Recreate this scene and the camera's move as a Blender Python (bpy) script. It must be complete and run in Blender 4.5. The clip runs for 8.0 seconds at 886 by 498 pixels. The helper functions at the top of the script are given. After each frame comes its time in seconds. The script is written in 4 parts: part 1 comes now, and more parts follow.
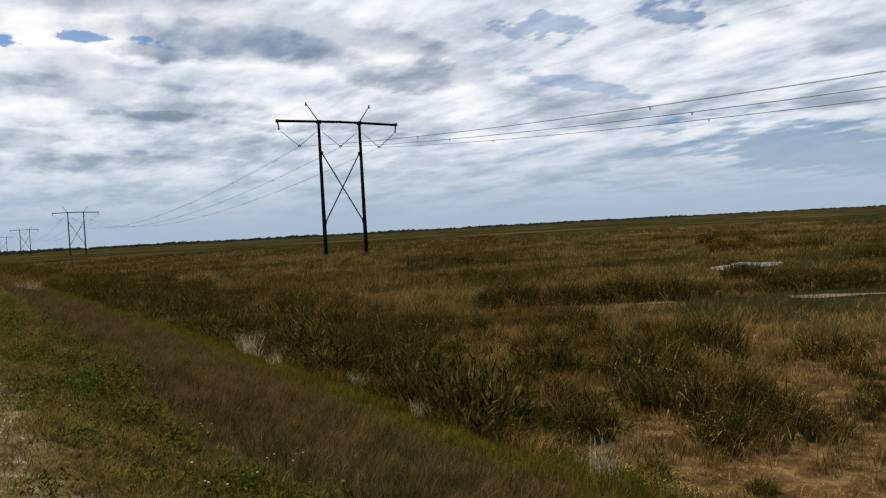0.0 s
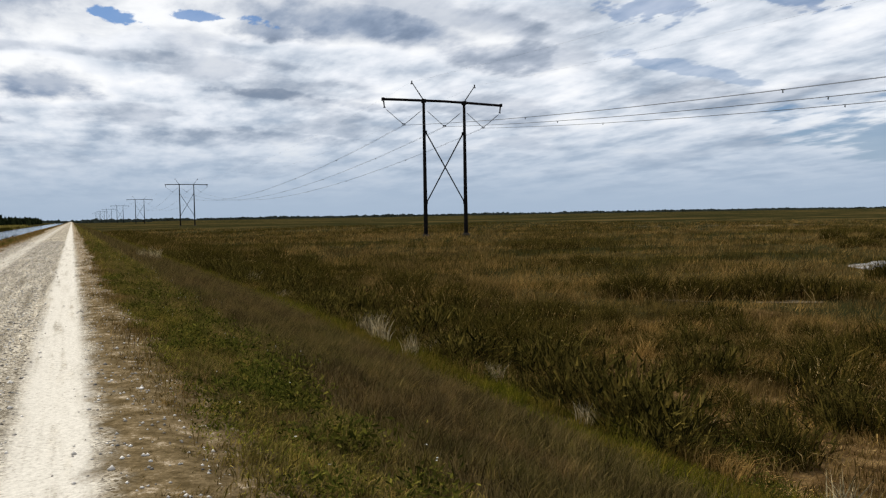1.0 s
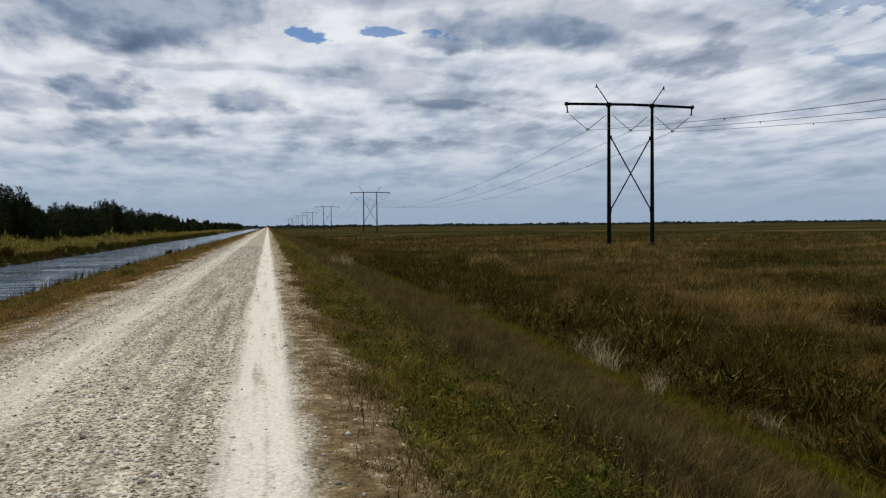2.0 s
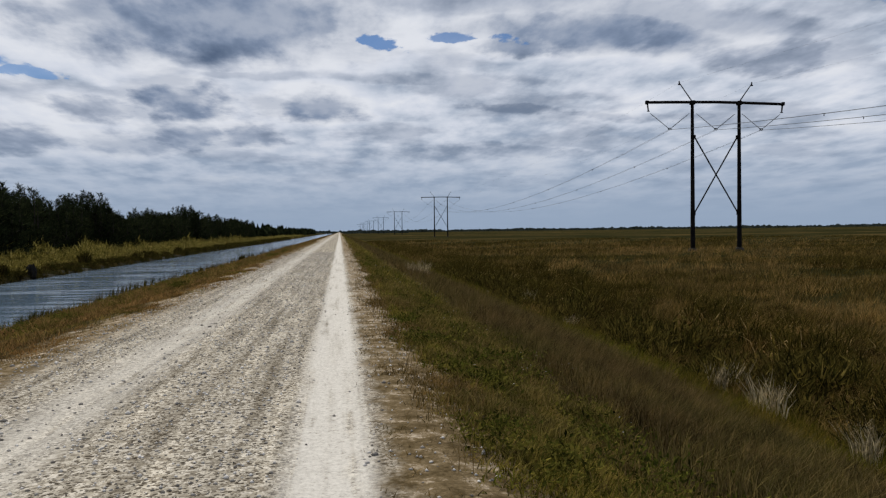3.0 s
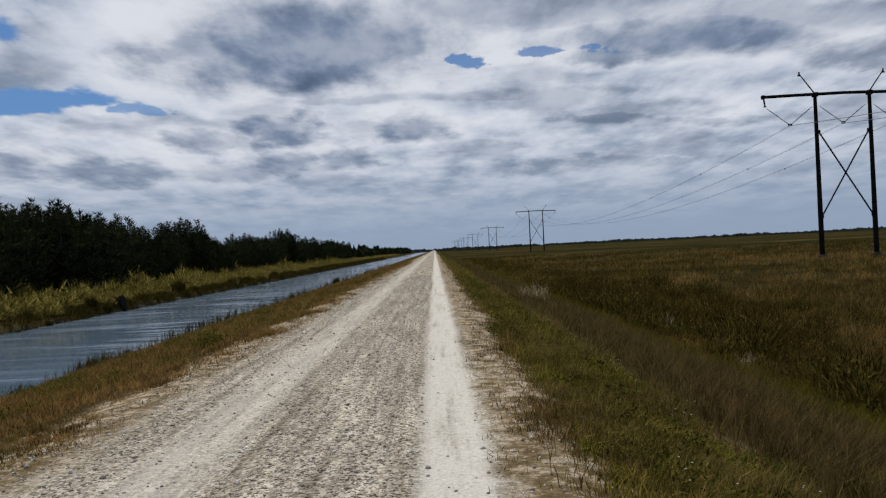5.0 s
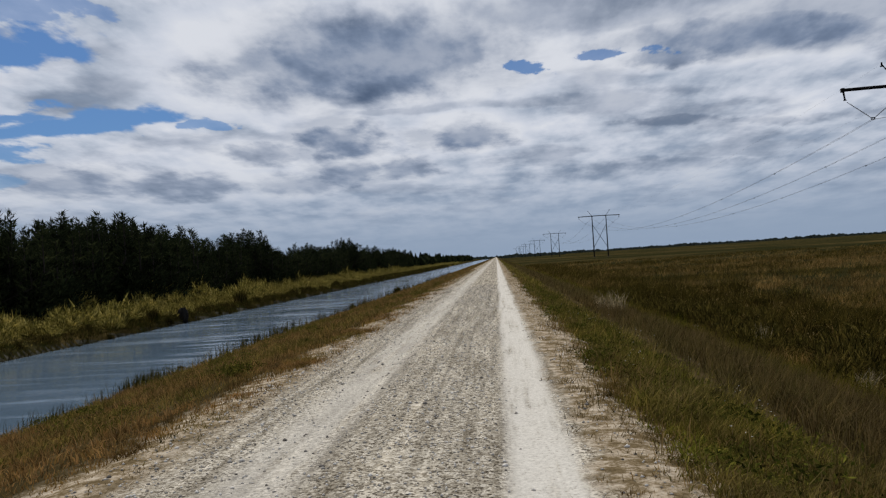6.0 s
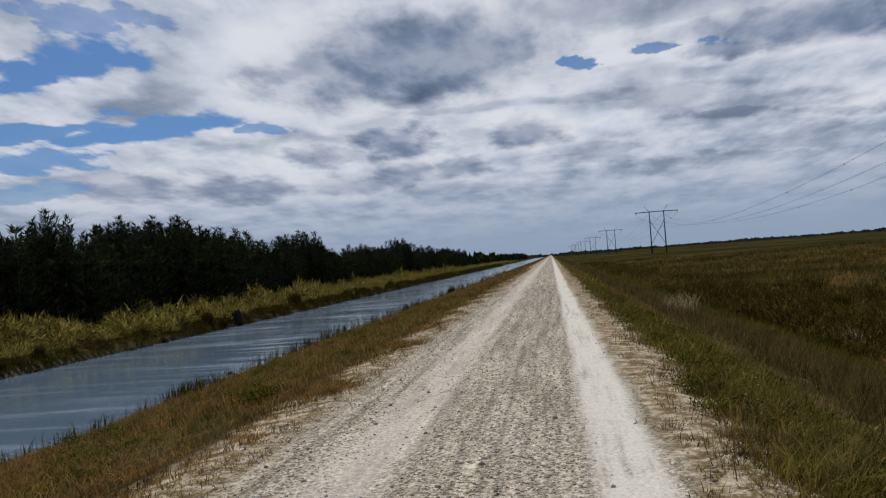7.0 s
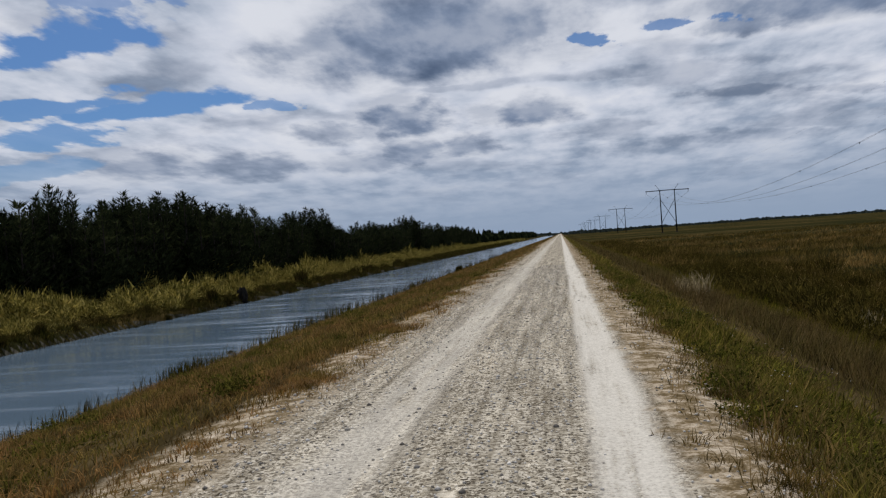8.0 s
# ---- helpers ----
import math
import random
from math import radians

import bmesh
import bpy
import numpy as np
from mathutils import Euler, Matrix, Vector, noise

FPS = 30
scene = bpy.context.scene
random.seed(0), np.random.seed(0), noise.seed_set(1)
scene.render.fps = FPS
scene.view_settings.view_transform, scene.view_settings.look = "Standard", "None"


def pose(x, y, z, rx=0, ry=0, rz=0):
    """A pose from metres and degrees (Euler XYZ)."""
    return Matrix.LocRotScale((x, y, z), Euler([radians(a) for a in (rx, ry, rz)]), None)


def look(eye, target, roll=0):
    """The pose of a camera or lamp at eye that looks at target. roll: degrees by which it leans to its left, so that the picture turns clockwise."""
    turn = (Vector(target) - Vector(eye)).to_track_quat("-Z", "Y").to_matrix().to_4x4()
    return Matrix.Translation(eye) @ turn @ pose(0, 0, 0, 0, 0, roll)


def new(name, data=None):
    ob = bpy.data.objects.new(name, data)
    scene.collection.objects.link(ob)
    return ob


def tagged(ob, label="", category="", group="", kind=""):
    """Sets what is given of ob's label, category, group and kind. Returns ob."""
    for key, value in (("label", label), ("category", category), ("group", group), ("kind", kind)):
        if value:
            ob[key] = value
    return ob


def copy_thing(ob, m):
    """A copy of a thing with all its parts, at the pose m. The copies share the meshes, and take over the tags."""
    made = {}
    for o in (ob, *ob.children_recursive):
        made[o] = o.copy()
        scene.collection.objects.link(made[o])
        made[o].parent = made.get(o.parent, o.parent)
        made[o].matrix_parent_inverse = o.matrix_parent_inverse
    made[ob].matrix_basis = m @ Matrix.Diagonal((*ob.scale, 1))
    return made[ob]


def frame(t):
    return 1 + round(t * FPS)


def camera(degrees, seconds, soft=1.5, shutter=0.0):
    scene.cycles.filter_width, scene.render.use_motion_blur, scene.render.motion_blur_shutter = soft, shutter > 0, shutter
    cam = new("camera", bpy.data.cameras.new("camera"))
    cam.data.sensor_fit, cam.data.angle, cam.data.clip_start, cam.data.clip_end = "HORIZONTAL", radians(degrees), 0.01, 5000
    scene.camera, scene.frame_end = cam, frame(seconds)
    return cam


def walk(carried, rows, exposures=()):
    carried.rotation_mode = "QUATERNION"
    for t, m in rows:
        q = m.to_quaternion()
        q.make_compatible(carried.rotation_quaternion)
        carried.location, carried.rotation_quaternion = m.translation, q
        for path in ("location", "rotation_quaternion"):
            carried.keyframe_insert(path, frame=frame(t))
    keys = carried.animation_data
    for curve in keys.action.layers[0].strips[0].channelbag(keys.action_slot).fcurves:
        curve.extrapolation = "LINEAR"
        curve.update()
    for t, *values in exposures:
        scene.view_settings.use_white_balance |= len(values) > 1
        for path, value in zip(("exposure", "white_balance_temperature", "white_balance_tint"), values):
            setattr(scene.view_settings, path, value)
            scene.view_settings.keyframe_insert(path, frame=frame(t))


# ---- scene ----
# ---------------------------------------------------------------- camera
cam = camera(60.0, 8.0, 1.25)
PATH = [
    (0, (1.13, -7.774, 1.461), (2.212, -6.092, 1.409), -3.1),
    (0.3, (1.008, -7.089, 1.42), (1.979, -5.341, 1.372), -3.3),
    (0.5, (0.921, -6.565, 1.411), (1.877, -4.809, 1.333), -2.5),
    (0.8, (0.796, -5.671, 1.439), (1.751, -3.916, 1.335), -1.5),
    (1, (0.726, -4.998, 1.463), (1.595, -3.198, 1.374), -1.0),
    (1.5, (0.636, -3.03, 1.474), (1.198, -1.112, 1.401), -1.5),
    (1.7, (0.621, -2.161, 1.47), (1.13, -0.229, 1.398), -1.1),
    (2.8, (0.611, 2.951, 1.419), (0.904, 4.929, 1.377), -0.5),
    (3, (0.618, 3.899, 1.412), (0.884, 5.881, 1.364), -0.7),
    (3.5, (0.628, 6.21, 1.405), (0.761, 8.205, 1.356), -0.9),
    (4, (0.609, 8.361, 1.423), (0.66, 10.359, 1.369), -2.1),
    (4.2, (0.593, 9.18, 1.436), (0.658, 11.178, 1.393), -1.9),
    (5.3, (0.407, 13.336, 1.553), (0.388, 15.336, 1.571), -3.2),
    (5.5, (0.372, 13.986, 1.554), (0.316, 15.985, 1.582), -3.4),
    (6, (0.281, 15.463, 1.54), (0.144, 17.459, 1.569), -3.6),
    (6.5, (0.186, 16.719, 1.575), (0.037, 18.713, 1.596), -4.3),
    (7, (0.08, 17.695, 1.598), (-0.197, 19.675, 1.634), -4.3),
    (7.5, (0.129, 18.397, 1.601), (-0.174, 20.374, 1.632), -4.0),
    (8, (0.142, 18.878, 1.601), (-0.163, 20.855, 1.581), -4.0),
]
walk(cam, [(t, look(eye, target, roll)) for t, eye, target, roll in PATH],
     exposures=[(0, 0.03, 6500, 10), (1, 0.02, 6450, 10), (1.7, -0.18, 6330, 10), (3, -0.38, 6170, 12), (4, -0.38, 6130, 12), (5.5, -0.49, 6130, 12), (8, -0.49, 6100, 13)])

# ---------------------------------------------------------------- world and light
SUN_AZ, SUN_EL = radians(-25), radians(52)      # azimuth from the road's direction, towards the right


def link(nt, a, b):
    nt.links.new(a, b)


def math_node(nt, op, a, b=None, c=None, clamp=False):
    n = nt.nodes.new("ShaderNodeMath")
    n.operation, n.use_clamp = op, clamp
    for i, v in enumerate((a, b, c)):
        if v is None:
            continue
        if isinstance(v, (int, float)):
            n.inputs[i].default_value = v
        else:
            link(nt, v, n.inputs[i])
    return n.outputs[0]


def mix_node(nt, fac, a, b, mode="MIX"):
    n = nt.nodes.new("ShaderNodeMix")
    n.data_type, n.blend_type = "RGBA", mode
    for i, v in ((0, fac), (6, a), (7, b)):
        if isinstance(v, (int, float)):
            n.inputs[i].default_value = v
        elif isinstance(v, tuple):
            n.inputs[i].default_value = (*v, 1)
        else:
            link(nt, v, n.inputs[i])
    return n.outputs[2]


def ramp_node(nt, fac, stops):
    n = nt.nodes.new("ShaderNodeValToRGB")
    e = n.color_ramp.elements
    while len(e) < len(stops):
        e.new(0.5)
    for k, (p, c) in zip(e, stops):
        k.position = p
        k.color = (*c, 1) if isinstance(c, tuple) else (c, c, c, 1)
    link(nt, fac, n.inputs[0])
    return n.outputs[0]


def noise_node(nt, vec, scale, detail=4, rough=0.55, distort=0.0):
    n = nt.nodes.new("ShaderNodeTexNoise")
    n.inputs["Scale"].default_value = scale
    n.inputs["Detail"].default_value = detail
    n.inputs["Roughness"].default_value = rough
    n.inputs["Distortion"].default_value = distort
    if vec is not None:
        link(nt, vec, n.inputs["Vector"])
    return n.outputs["Fac"]


def mapped(nt, vec, scale=(1, 1, 1), loc=(0, 0, 0), rot=(0, 0, 0)):
    n = nt.nodes.new("ShaderNodeMapping")
    n.inputs["Scale"].default_value = scale
    n.inputs["Location"].default_value = loc
    n.inputs["Rotation"].default_value = rot
    link(nt, vec, n.inputs["Vector"])
    return n.outputs[0]


def smooth(nt, v, lo, hi):
    n = nt.nodes.new("ShaderNodeMapRange")
    n.interpolation_type = "SMOOTHSTEP"
    n.inputs["From Min"].default_value, n.inputs["From Max"].default_value = lo, hi
    link(nt, v, n.inputs["Value"])
    return n.outputs["Result"]


# openings of blue (u, v, half widths, strength) and thick grey clouds on the cloud layer's plane
HOLES = [(-1.42, 2.06, .27, .15, 1.0), (-1.78, 2.58, .2, .1, .95), (-1.16, 1.88, .10, .07, .6), (-1.50, 2.74, .36, .12, 1.0), (-2.05, 2.86, .26, .15, .9), (-1.16, 2.90, .12, .06, .75), (.16, 2.60, .105, .062, .9),
         (.43, 2.575, .095, .05, .8), (-2.6, 3.3, .4, .14, .7), (4.4, 2.6, 1.0, .45, .8), (2.27, 2.37, .34, .06, .4), (1.70, 1.95, .10, .08, .45), (2.1, 1.66, .14, .08, .6)]
GREYS = [(-.38, 2.50, .52, .38, 1.0), (-.70, 2.42, .26, .16, .85), (-.10, 2.56, .2, .2, .9), (-.65, 3.36, .19, .28, 1.0), (-.11, 3.43, .22, .25, 1.0), (-.73, 3.93, .2, .3, .9), (-.44, 3.93, .17, .26, .8),
         (.85, 2.48, .46, .19, 1.0), (.60, 2.64, .20, .10, .9), (1.55, 2.56, .22, .17, .7), (-2.0, 3.52, .34, .3, .85), (-1.62, 3.83, .32, .3, .8), (-1.03, 3.42, .2, .2, .65), (-1.05, 4.05, .26, .26, .65),
         (.82, 3.39, .26, .08, .65), (1.22, 3.43, .26, .10, .6), (.92, 4.19, .5, .16, .6), (.31, 3.0, .5, .07, .45), (.1, 1.9, .8, .12, .5), (.35, 2.22, .6, .15, .6), (1.15, 2.30, .5, .15, .7), (1.9, 3.4, .4, .10, .45), (.6, 4.3, .4, .2, .4), (-.3, 3.0, .3, .06, .4)]

world = bpy.data.worlds.new("sky")
scene.world = world
world.use_nodes = True
wt = world.node_tree
wt.nodes.clear()
coord = wt.nodes.new("ShaderNodeTexCoord").outputs["Generated"]
sep = wt.nodes.new("ShaderNodeSeparateXYZ")
link(wt, coord, sep.inputs[0])
dz = math_node(wt, "ADD", math_node(wt, "MAXIMUM", sep.outputs[2], 0.0), 0.13)
cu, cv = math_node(wt, "DIVIDE", sep.outputs[0], dz), math_node(wt, "DIVIDE", sep.outputs[1], dz)
comb = wt.nodes.new("ShaderNodeCombineXYZ")
link(wt, cu, comb.inputs[0]), link(wt, cv, comb.inputs[1])
plane = comb.outputs[0]
# ragged edges for the placed clouds
warp_n = wt.nodes.new("ShaderNodeTexNoise")
warp_n.inputs["Scale"].default_value, warp_n.inputs["Detail"].default_value = 2.4, 4
warp_n.inputs["Roughness"].default_value = 0.6
link(wt, plane, warp_n.inputs["Vector"])
warp = wt.nodes.new("ShaderNodeVectorMath")
warp.operation = "MULTIPLY_ADD"
link(wt, warp_n.outputs["Color"], warp.inputs[0])
warp.inputs[1].default_value, warp.inputs[2].default_value = (.34, .30, 0), (-.17, -.15, 0)
warped = wt.nodes.new("ShaderNodeVectorMath")
warped.operation = "ADD"
link(wt, plane, warped.inputs[0]), link(wt, warp.outputs[0], warped.inputs[1])


fine = noise_node(wt, mapped(wt, plane, (1, .62, 1), (7, 3, 0)), 2.5, 7, 0.54)
puffs = noise_node(wt, mapped(wt, plane, (1, .55, 1), (1, 5, 0)), 6.5, 6, 0.55)
thick = noise_node(wt, mapped(wt, plane, (.9, .9, 1), (3, 11, 0)), 1.9, 6, 0.54)
ragged_edge = math_node(wt, "ADD", math_node(wt, "MULTIPLY", math_node(wt, "SUBTRACT", fine, 0.5), 1.2), math_node(wt, "MULTIPLY", math_node(wt, "SUBTRACT", puffs, 0.5), 1.6))


def blobs(items, rough, lo, hi):
    """How deep a direction lies in the listed clouds or gaps: 0 outside, 1 inside, with billowy edges."""
    total = None
    edge = math_node(wt, "MULTIPLY", ragged_edge, rough)
    for u, v, ru, rv, amp in items:
        m = mapped(wt, warped.outputs[0], (1 / ru, 1 / rv, 0), (-u / ru, -v / rv, 0))
        ln = wt.nodes.new("ShaderNodeVectorMath")
        ln.operation = "LENGTH"
        link(wt, m, ln.inputs[0])
        d = math_node(wt, "MULTIPLY_ADD", edge, min(1.9, max(0.5, 0.2 / max(ru, rv))), ln.outputs["Value"])
        g = math_node(wt, "MULTIPLY", math_node(wt, "SUBTRACT", 1.0, smooth(wt, d, lo, hi)), amp)
        total = g if total is None else math_node(wt, "MAXIMUM", total, g)
    return total


holes, greys = blobs(HOLES, 2.3, 0.8, 1.3), blobs(GREYS, 1.3, 0.45, 1.4)
rims = blobs(GREYS[:14], 1.0, 1.0, 1.75)
lumps = math_node(wt, "ADD", math_node(wt, "MULTIPLY", smooth(wt, math_node(wt, "ADD", math_node(wt, "MULTIPLY", puffs, 0.55), math_node(wt, "MULTIPLY", fine, 0.45)), 0.60, 0.42), 0.28), 0.72)
greys = math_node(wt, "MULTIPLY", greys, lumps)
grey_f = math_node(wt, "MAXIMUM", math_node(wt, "MULTIPLY", smooth(wt, thick, 0.50, 0.64), 0.42), greys)
white_f = math_node(wt, "ADD", math_node(wt, "MULTIPLY", fine, 0.6), math_node(wt, "MULTIPLY", puffs, 0.4))
white_f = math_node(wt, "ADD", white_f, math_node(wt, "MULTIPLY", rims, 0.13))
cloud_col = ramp_node(wt, white_f, [(0.39, (.415, .49, .595)), (0.5, (.72, .77, .84)), (0.56, (.86, .89, .94)), (0.63, (.98, .99, 1.0))])
grey_col = mix_node(wt, smooth(wt, white_f, 0.41, 0.63), (.115, .163, .25), (.285, .355, .475))
cloud_col = mix_node(wt, grey_f, cloud_col, grey_col)
sky = wt.nodes.new("ShaderNodeTexSky")
sky.sky_type, sky.sun_disc = "NISHITA", False
sky.sun_elevation, sky.sun_rotation = SUN_EL, SUN_AZ
sky.ozone_density = 2.0
sky_col = mix_node(wt, 1.0, sky.outputs[0], (.036, .056, .080), "MULTIPLY")
clouds = mix_node(wt, holes, cloud_col, sky_col)
clouds = mix_node(wt, smooth(wt, sep.outputs[2], 0.15, 0.0), clouds, (.39, .485, .61))
bg = wt.nodes.new("ShaderNodeBackground")
bg.inputs["Strength"].default_value = 1.0
link(wt, clouds, bg.inputs[0])
wo = wt.nodes.new("ShaderNodeOutputWorld")
link(wt, bg.outputs[0], wo.inputs[0])

sun = new("sun", bpy.data.lights.new("sun", "SUN"))
sun.data.energy, sun.data.angle, sun.data.color = 4.1, radians(2), (1, .92, .76)
sun.matrix_world = look((0, 0, 60), (-40 * math.sin(SUN_AZ), -40 * math.cos(SUN_AZ), 60 - 40 * math.tan(SUN_EL)))

# ---------------------------------------------------------------- materials


def material(name):
    m = bpy.data.materials.new(name)
    m.use_nodes = True
    nt = m.node_tree
    return m, nt, nt.nodes["Principled BSDF"]


def object_coord(nt):
    return nt.nodes.new("ShaderNodeTexCoord").outputs["Object"]


def bump(nt, height, bsdf, strength, distance):
    b = nt.nodes.new("ShaderNodeBump")
    b.inputs["Strength"].default_value, b.inputs["Distance"].default_value = strength, distance
    link(nt, height, b.inputs["Height"])
    link(nt, b.outputs[0], bsdf.inputs["Normal"])


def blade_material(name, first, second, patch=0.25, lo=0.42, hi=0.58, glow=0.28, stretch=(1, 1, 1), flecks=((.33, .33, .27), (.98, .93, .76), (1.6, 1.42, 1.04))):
    """Leaf blades: a ramp of single-blade colours for each of two patchy stands."""
    m, nt, bsdf = material(name)
    rnd = nt.nodes.new("ShaderNodeNewGeometry").outputs["Random Per Island"]
    a = ramp_node(nt, rnd, [(i / (len(first) - 1), c) for i, c in enumerate(first)])
    b = ramp_node(nt, rnd, [(i / (len(second) - 1), c) for i, c in enumerate(second)])
    p = smooth(nt, noise_node(nt, mapped(nt, object_coord(nt), stretch), patch, 5, 0.6), lo, hi)
    col = mix_node(nt, p, a, b)
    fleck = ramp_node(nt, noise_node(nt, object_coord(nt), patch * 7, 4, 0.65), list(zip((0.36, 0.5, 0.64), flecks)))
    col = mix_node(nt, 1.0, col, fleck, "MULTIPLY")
    link(nt, col, bsdf.inputs["Base Color"])
    bsdf.inputs["Roughness"].default_value = 0.75
    bsdf.inputs["Specular IOR Level"].default_value = 0.0
    tr = nt.nodes.new("ShaderNodeBsdfTranslucent")
    link(nt, col, tr.inputs[0])
    ms = nt.nodes.new("ShaderNodeMixShader")
    ms.inputs[0].default_value = glow
    link(nt, bsdf.outputs[0], ms.inputs[1]), link(nt, tr.outputs[0], ms.inputs[2])
    link(nt, ms.outputs[0], nt.nodes["Material Output"].inputs[0])
    return m


def plain_material(name, dark, light, scale=3.0, rough=0.8, metal=0.0, relief=0.1):
    m, nt, bsdf = material(name)
    c = object_coord(nt)
    n1, n2 = noise_node(nt, c, scale, 5), noise_node(nt, c, scale * 9, 3)
    f = math_node(nt, "ADD", math_node(nt, "MULTIPLY", n1, 0.65), math_node(nt, "MULTIPLY", n2, 0.35))
    link(nt, ramp_node(nt, f, [(0.35, dark), (0.65, light)]), bsdf.inputs["Base Color"])
    bsdf.inputs["Roughness"].default_value, bsdf.inputs["Metallic"].default_value = rough, metal
    bsdf.inputs["Specular IOR Level"].default_value = 0.15
    bump(nt, n2, bsdf, relief, 0.02)
    return m


def shoulder_colour(nt, c):
    """Bare pale grit showing through trodden dry litter."""
    n = noise_node(nt, mapped(nt, c, (1.5, 1.7, 1)), 2.6, 8, 0.76)
    g = noise_node(nt, c, 30, 5, 0.75)
    f = math_node(nt, "ADD", math_node(nt, "MULTIPLY", n, 0.75), math_node(nt, "MULTIPLY", g, 0.25))
    along = nt.nodes.new("ShaderNodeSeparateXYZ")
    link(nt, c, along.inputs[0])
    f = math_node(nt, "ADD", f, math_node(nt, "MULTIPLY", smooth(nt, along.outputs[1], 24.0, 4.0), 0.07))
    return ramp_node(nt, f, [(0.38, (.50, .43, .34)), (0.46, (.36, .295, .215)), (0.52, (.16, .118, .065)), (0.64, (.07, .05, .024))])


def shoulder_material():
    m, nt, bsdf = material("dry_shoulder")
    c = object_coord(nt)
    s = nt.nodes.new("ShaderNodeSeparateXYZ")
    link(nt, c, s.inputs[0])
    far = smooth(nt, math_node(nt, "ADD", math_node(nt, "ABSOLUTE", math_node(nt, "ADD", s.outputs[0], 0.8)), math_node(nt, "MULTIPLY", noise_node(nt, c, 1.6, 6, 0.7), 1.0)), 2.85, 3.5)
    link(nt, mix_node(nt, far, shoulder_colour(nt, c), (.04, .03, .013)), bsdf.inputs["Base Color"])
    bsdf.inputs["Roughness"].default_value = 0.95
    bsdf.inputs["Specular IOR Level"].default_value = 0.0
    bump(nt, noise_node(nt, c, 24, 5, 0.7), bsdf, 0.6, 0.03)
    return m


def road_material():
    """Crushed white limestone: pale wheel tracks, stony grey-brown crown and margins."""
    m, nt, bsdf = material("crushed_limestone")
    c = object_coord(nt)
    s = nt.nodes.new("ShaderNodeSeparateXYZ")
    link(nt, c, s.inputs[0])
    wob = math_node(nt, "MULTIPLY", math_node(nt, "SUBTRACT", noise_node(nt, mapped(nt, c, (.4, .12, 1)), 1.0, 4), 0.5), 0.22)
    ragged = math_node(nt, "MULTIPLY", math_node(nt, "SUBTRACT", noise_node(nt, mapped(nt, c, (1, .8, 1)), 2.0, 6, 0.7), 0.5), 0.75)
    x = math_node(nt, "ADD", s.outputs[0], wob)
    xr = math_node(nt, "ADD", s.outputs[0], ragged)
    right = math_node(nt, "SUBTRACT", 1.0, smooth(nt, math_node(nt, "ABSOLUTE", math_node(nt, "SUBTRACT", x, 0.54)), 0.16, 0.36))
    left = math_node(nt, "SUBTRACT", 1.0, smooth(nt, math_node(nt, "ABSOLUTE", math_node(nt, "ADD", x, 1.55)), 0.10, 0.52))
    streak = noise_node(nt, mapped(nt, c, (8, .35, 1)), 1.0, 5)
    grit = noise_node(nt, c, 34, 5, 0.75)
    patch = noise_node(nt, mapped(nt, c, (1.5, .5, 1)), 2.2, 5, 0.7)
    track = math_node(nt, "MAXIMUM", right, math_node(nt, "MULTIPLY", left, 0.5))
    track = math_node(nt, "MULTIPLY", track, smooth(nt, math_node(nt, "ADD", math_node(nt, "MULTIPLY", streak, 0.6), math_node(nt, "MULTIPLY", patch, 0.4)), 0.28, 0.52))
    vor = nt.nodes.new("ShaderNodeTexVoronoi")
    vor.inputs["Scale"].default_value = 32
    link(nt, mapped(nt, c, (1, 1, 1)), vor.inputs["Vector"])
    vsep = nt.nodes.new("ShaderNodeSeparateColor")
    link(nt, vor.outputs["Color"], vsep.inputs[0])
    pebble = ramp_node(nt, vsep.outputs[0], [(0.0, (.17, .145, .11)), (0.25, (.29, .257, .20)), (0.55, (.41, .372, .30)), (1.0, (.62, .57, .485))])
    blotch = noise_node(nt, mapped(nt, c, (1, .45, 1)), 1.3, 5, 0.6)
    dirt = mix_node(nt, smooth(nt, blotch, 0.4, 0.65), (.34, .302, .25), (.19, .155, .114))
    stony = mix_node(nt, 0.75, dirt, pebble)
    drift = noise_node(nt, mapped(nt, c, (1.6, .5, 1)), 2.4, 5, 0.65)
    loose = None
    for size, share in ((22, 0.55), (36, 0.42), (64, 0.42)):
        chips = nt.nodes.new("ShaderNodeTexVoronoi")
        chips.inputs["Scale"].default_value = size
        link(nt, mapped(nt, c, (1, 1, 1), (size, 2.7 * size, 0)), chips.inputs["Vector"])
        pick = nt.nodes.new("ShaderNodeSeparateColor")
        link(nt, chips.outputs["Color"], pick.inputs[0])
        near = math_node(nt, "ADD", chips.outputs["Distance"], math_node(nt, "MULTIPLY", math_node(nt, "SUBTRACT", grit, 0.5), 0.7))
        chip = math_node(nt, "MULTIPLY", math_node(nt, "SUBTRACT", 1.0, smooth(nt, near, 0.30, 0.42)), smooth(nt, pick.outputs[1], share, share + 0.12))
        loose = chip if loose is None else math_node(nt, "MAXIMUM", loose, chip)
    loose = math_node(nt, "MULTIPLY", loose, smooth(nt, drift, 0.30, 0.50))
    stony = mix_node(nt, math_node(nt, "MULTIPLY", loose, 0.95), stony, (.055, .045, .033))
    powder = ramp_node(nt, grit, [(0.32, (.30, .27, .225)), (0.44, (.50, .47, .42)), (0.7, (.66, .625, .562))])
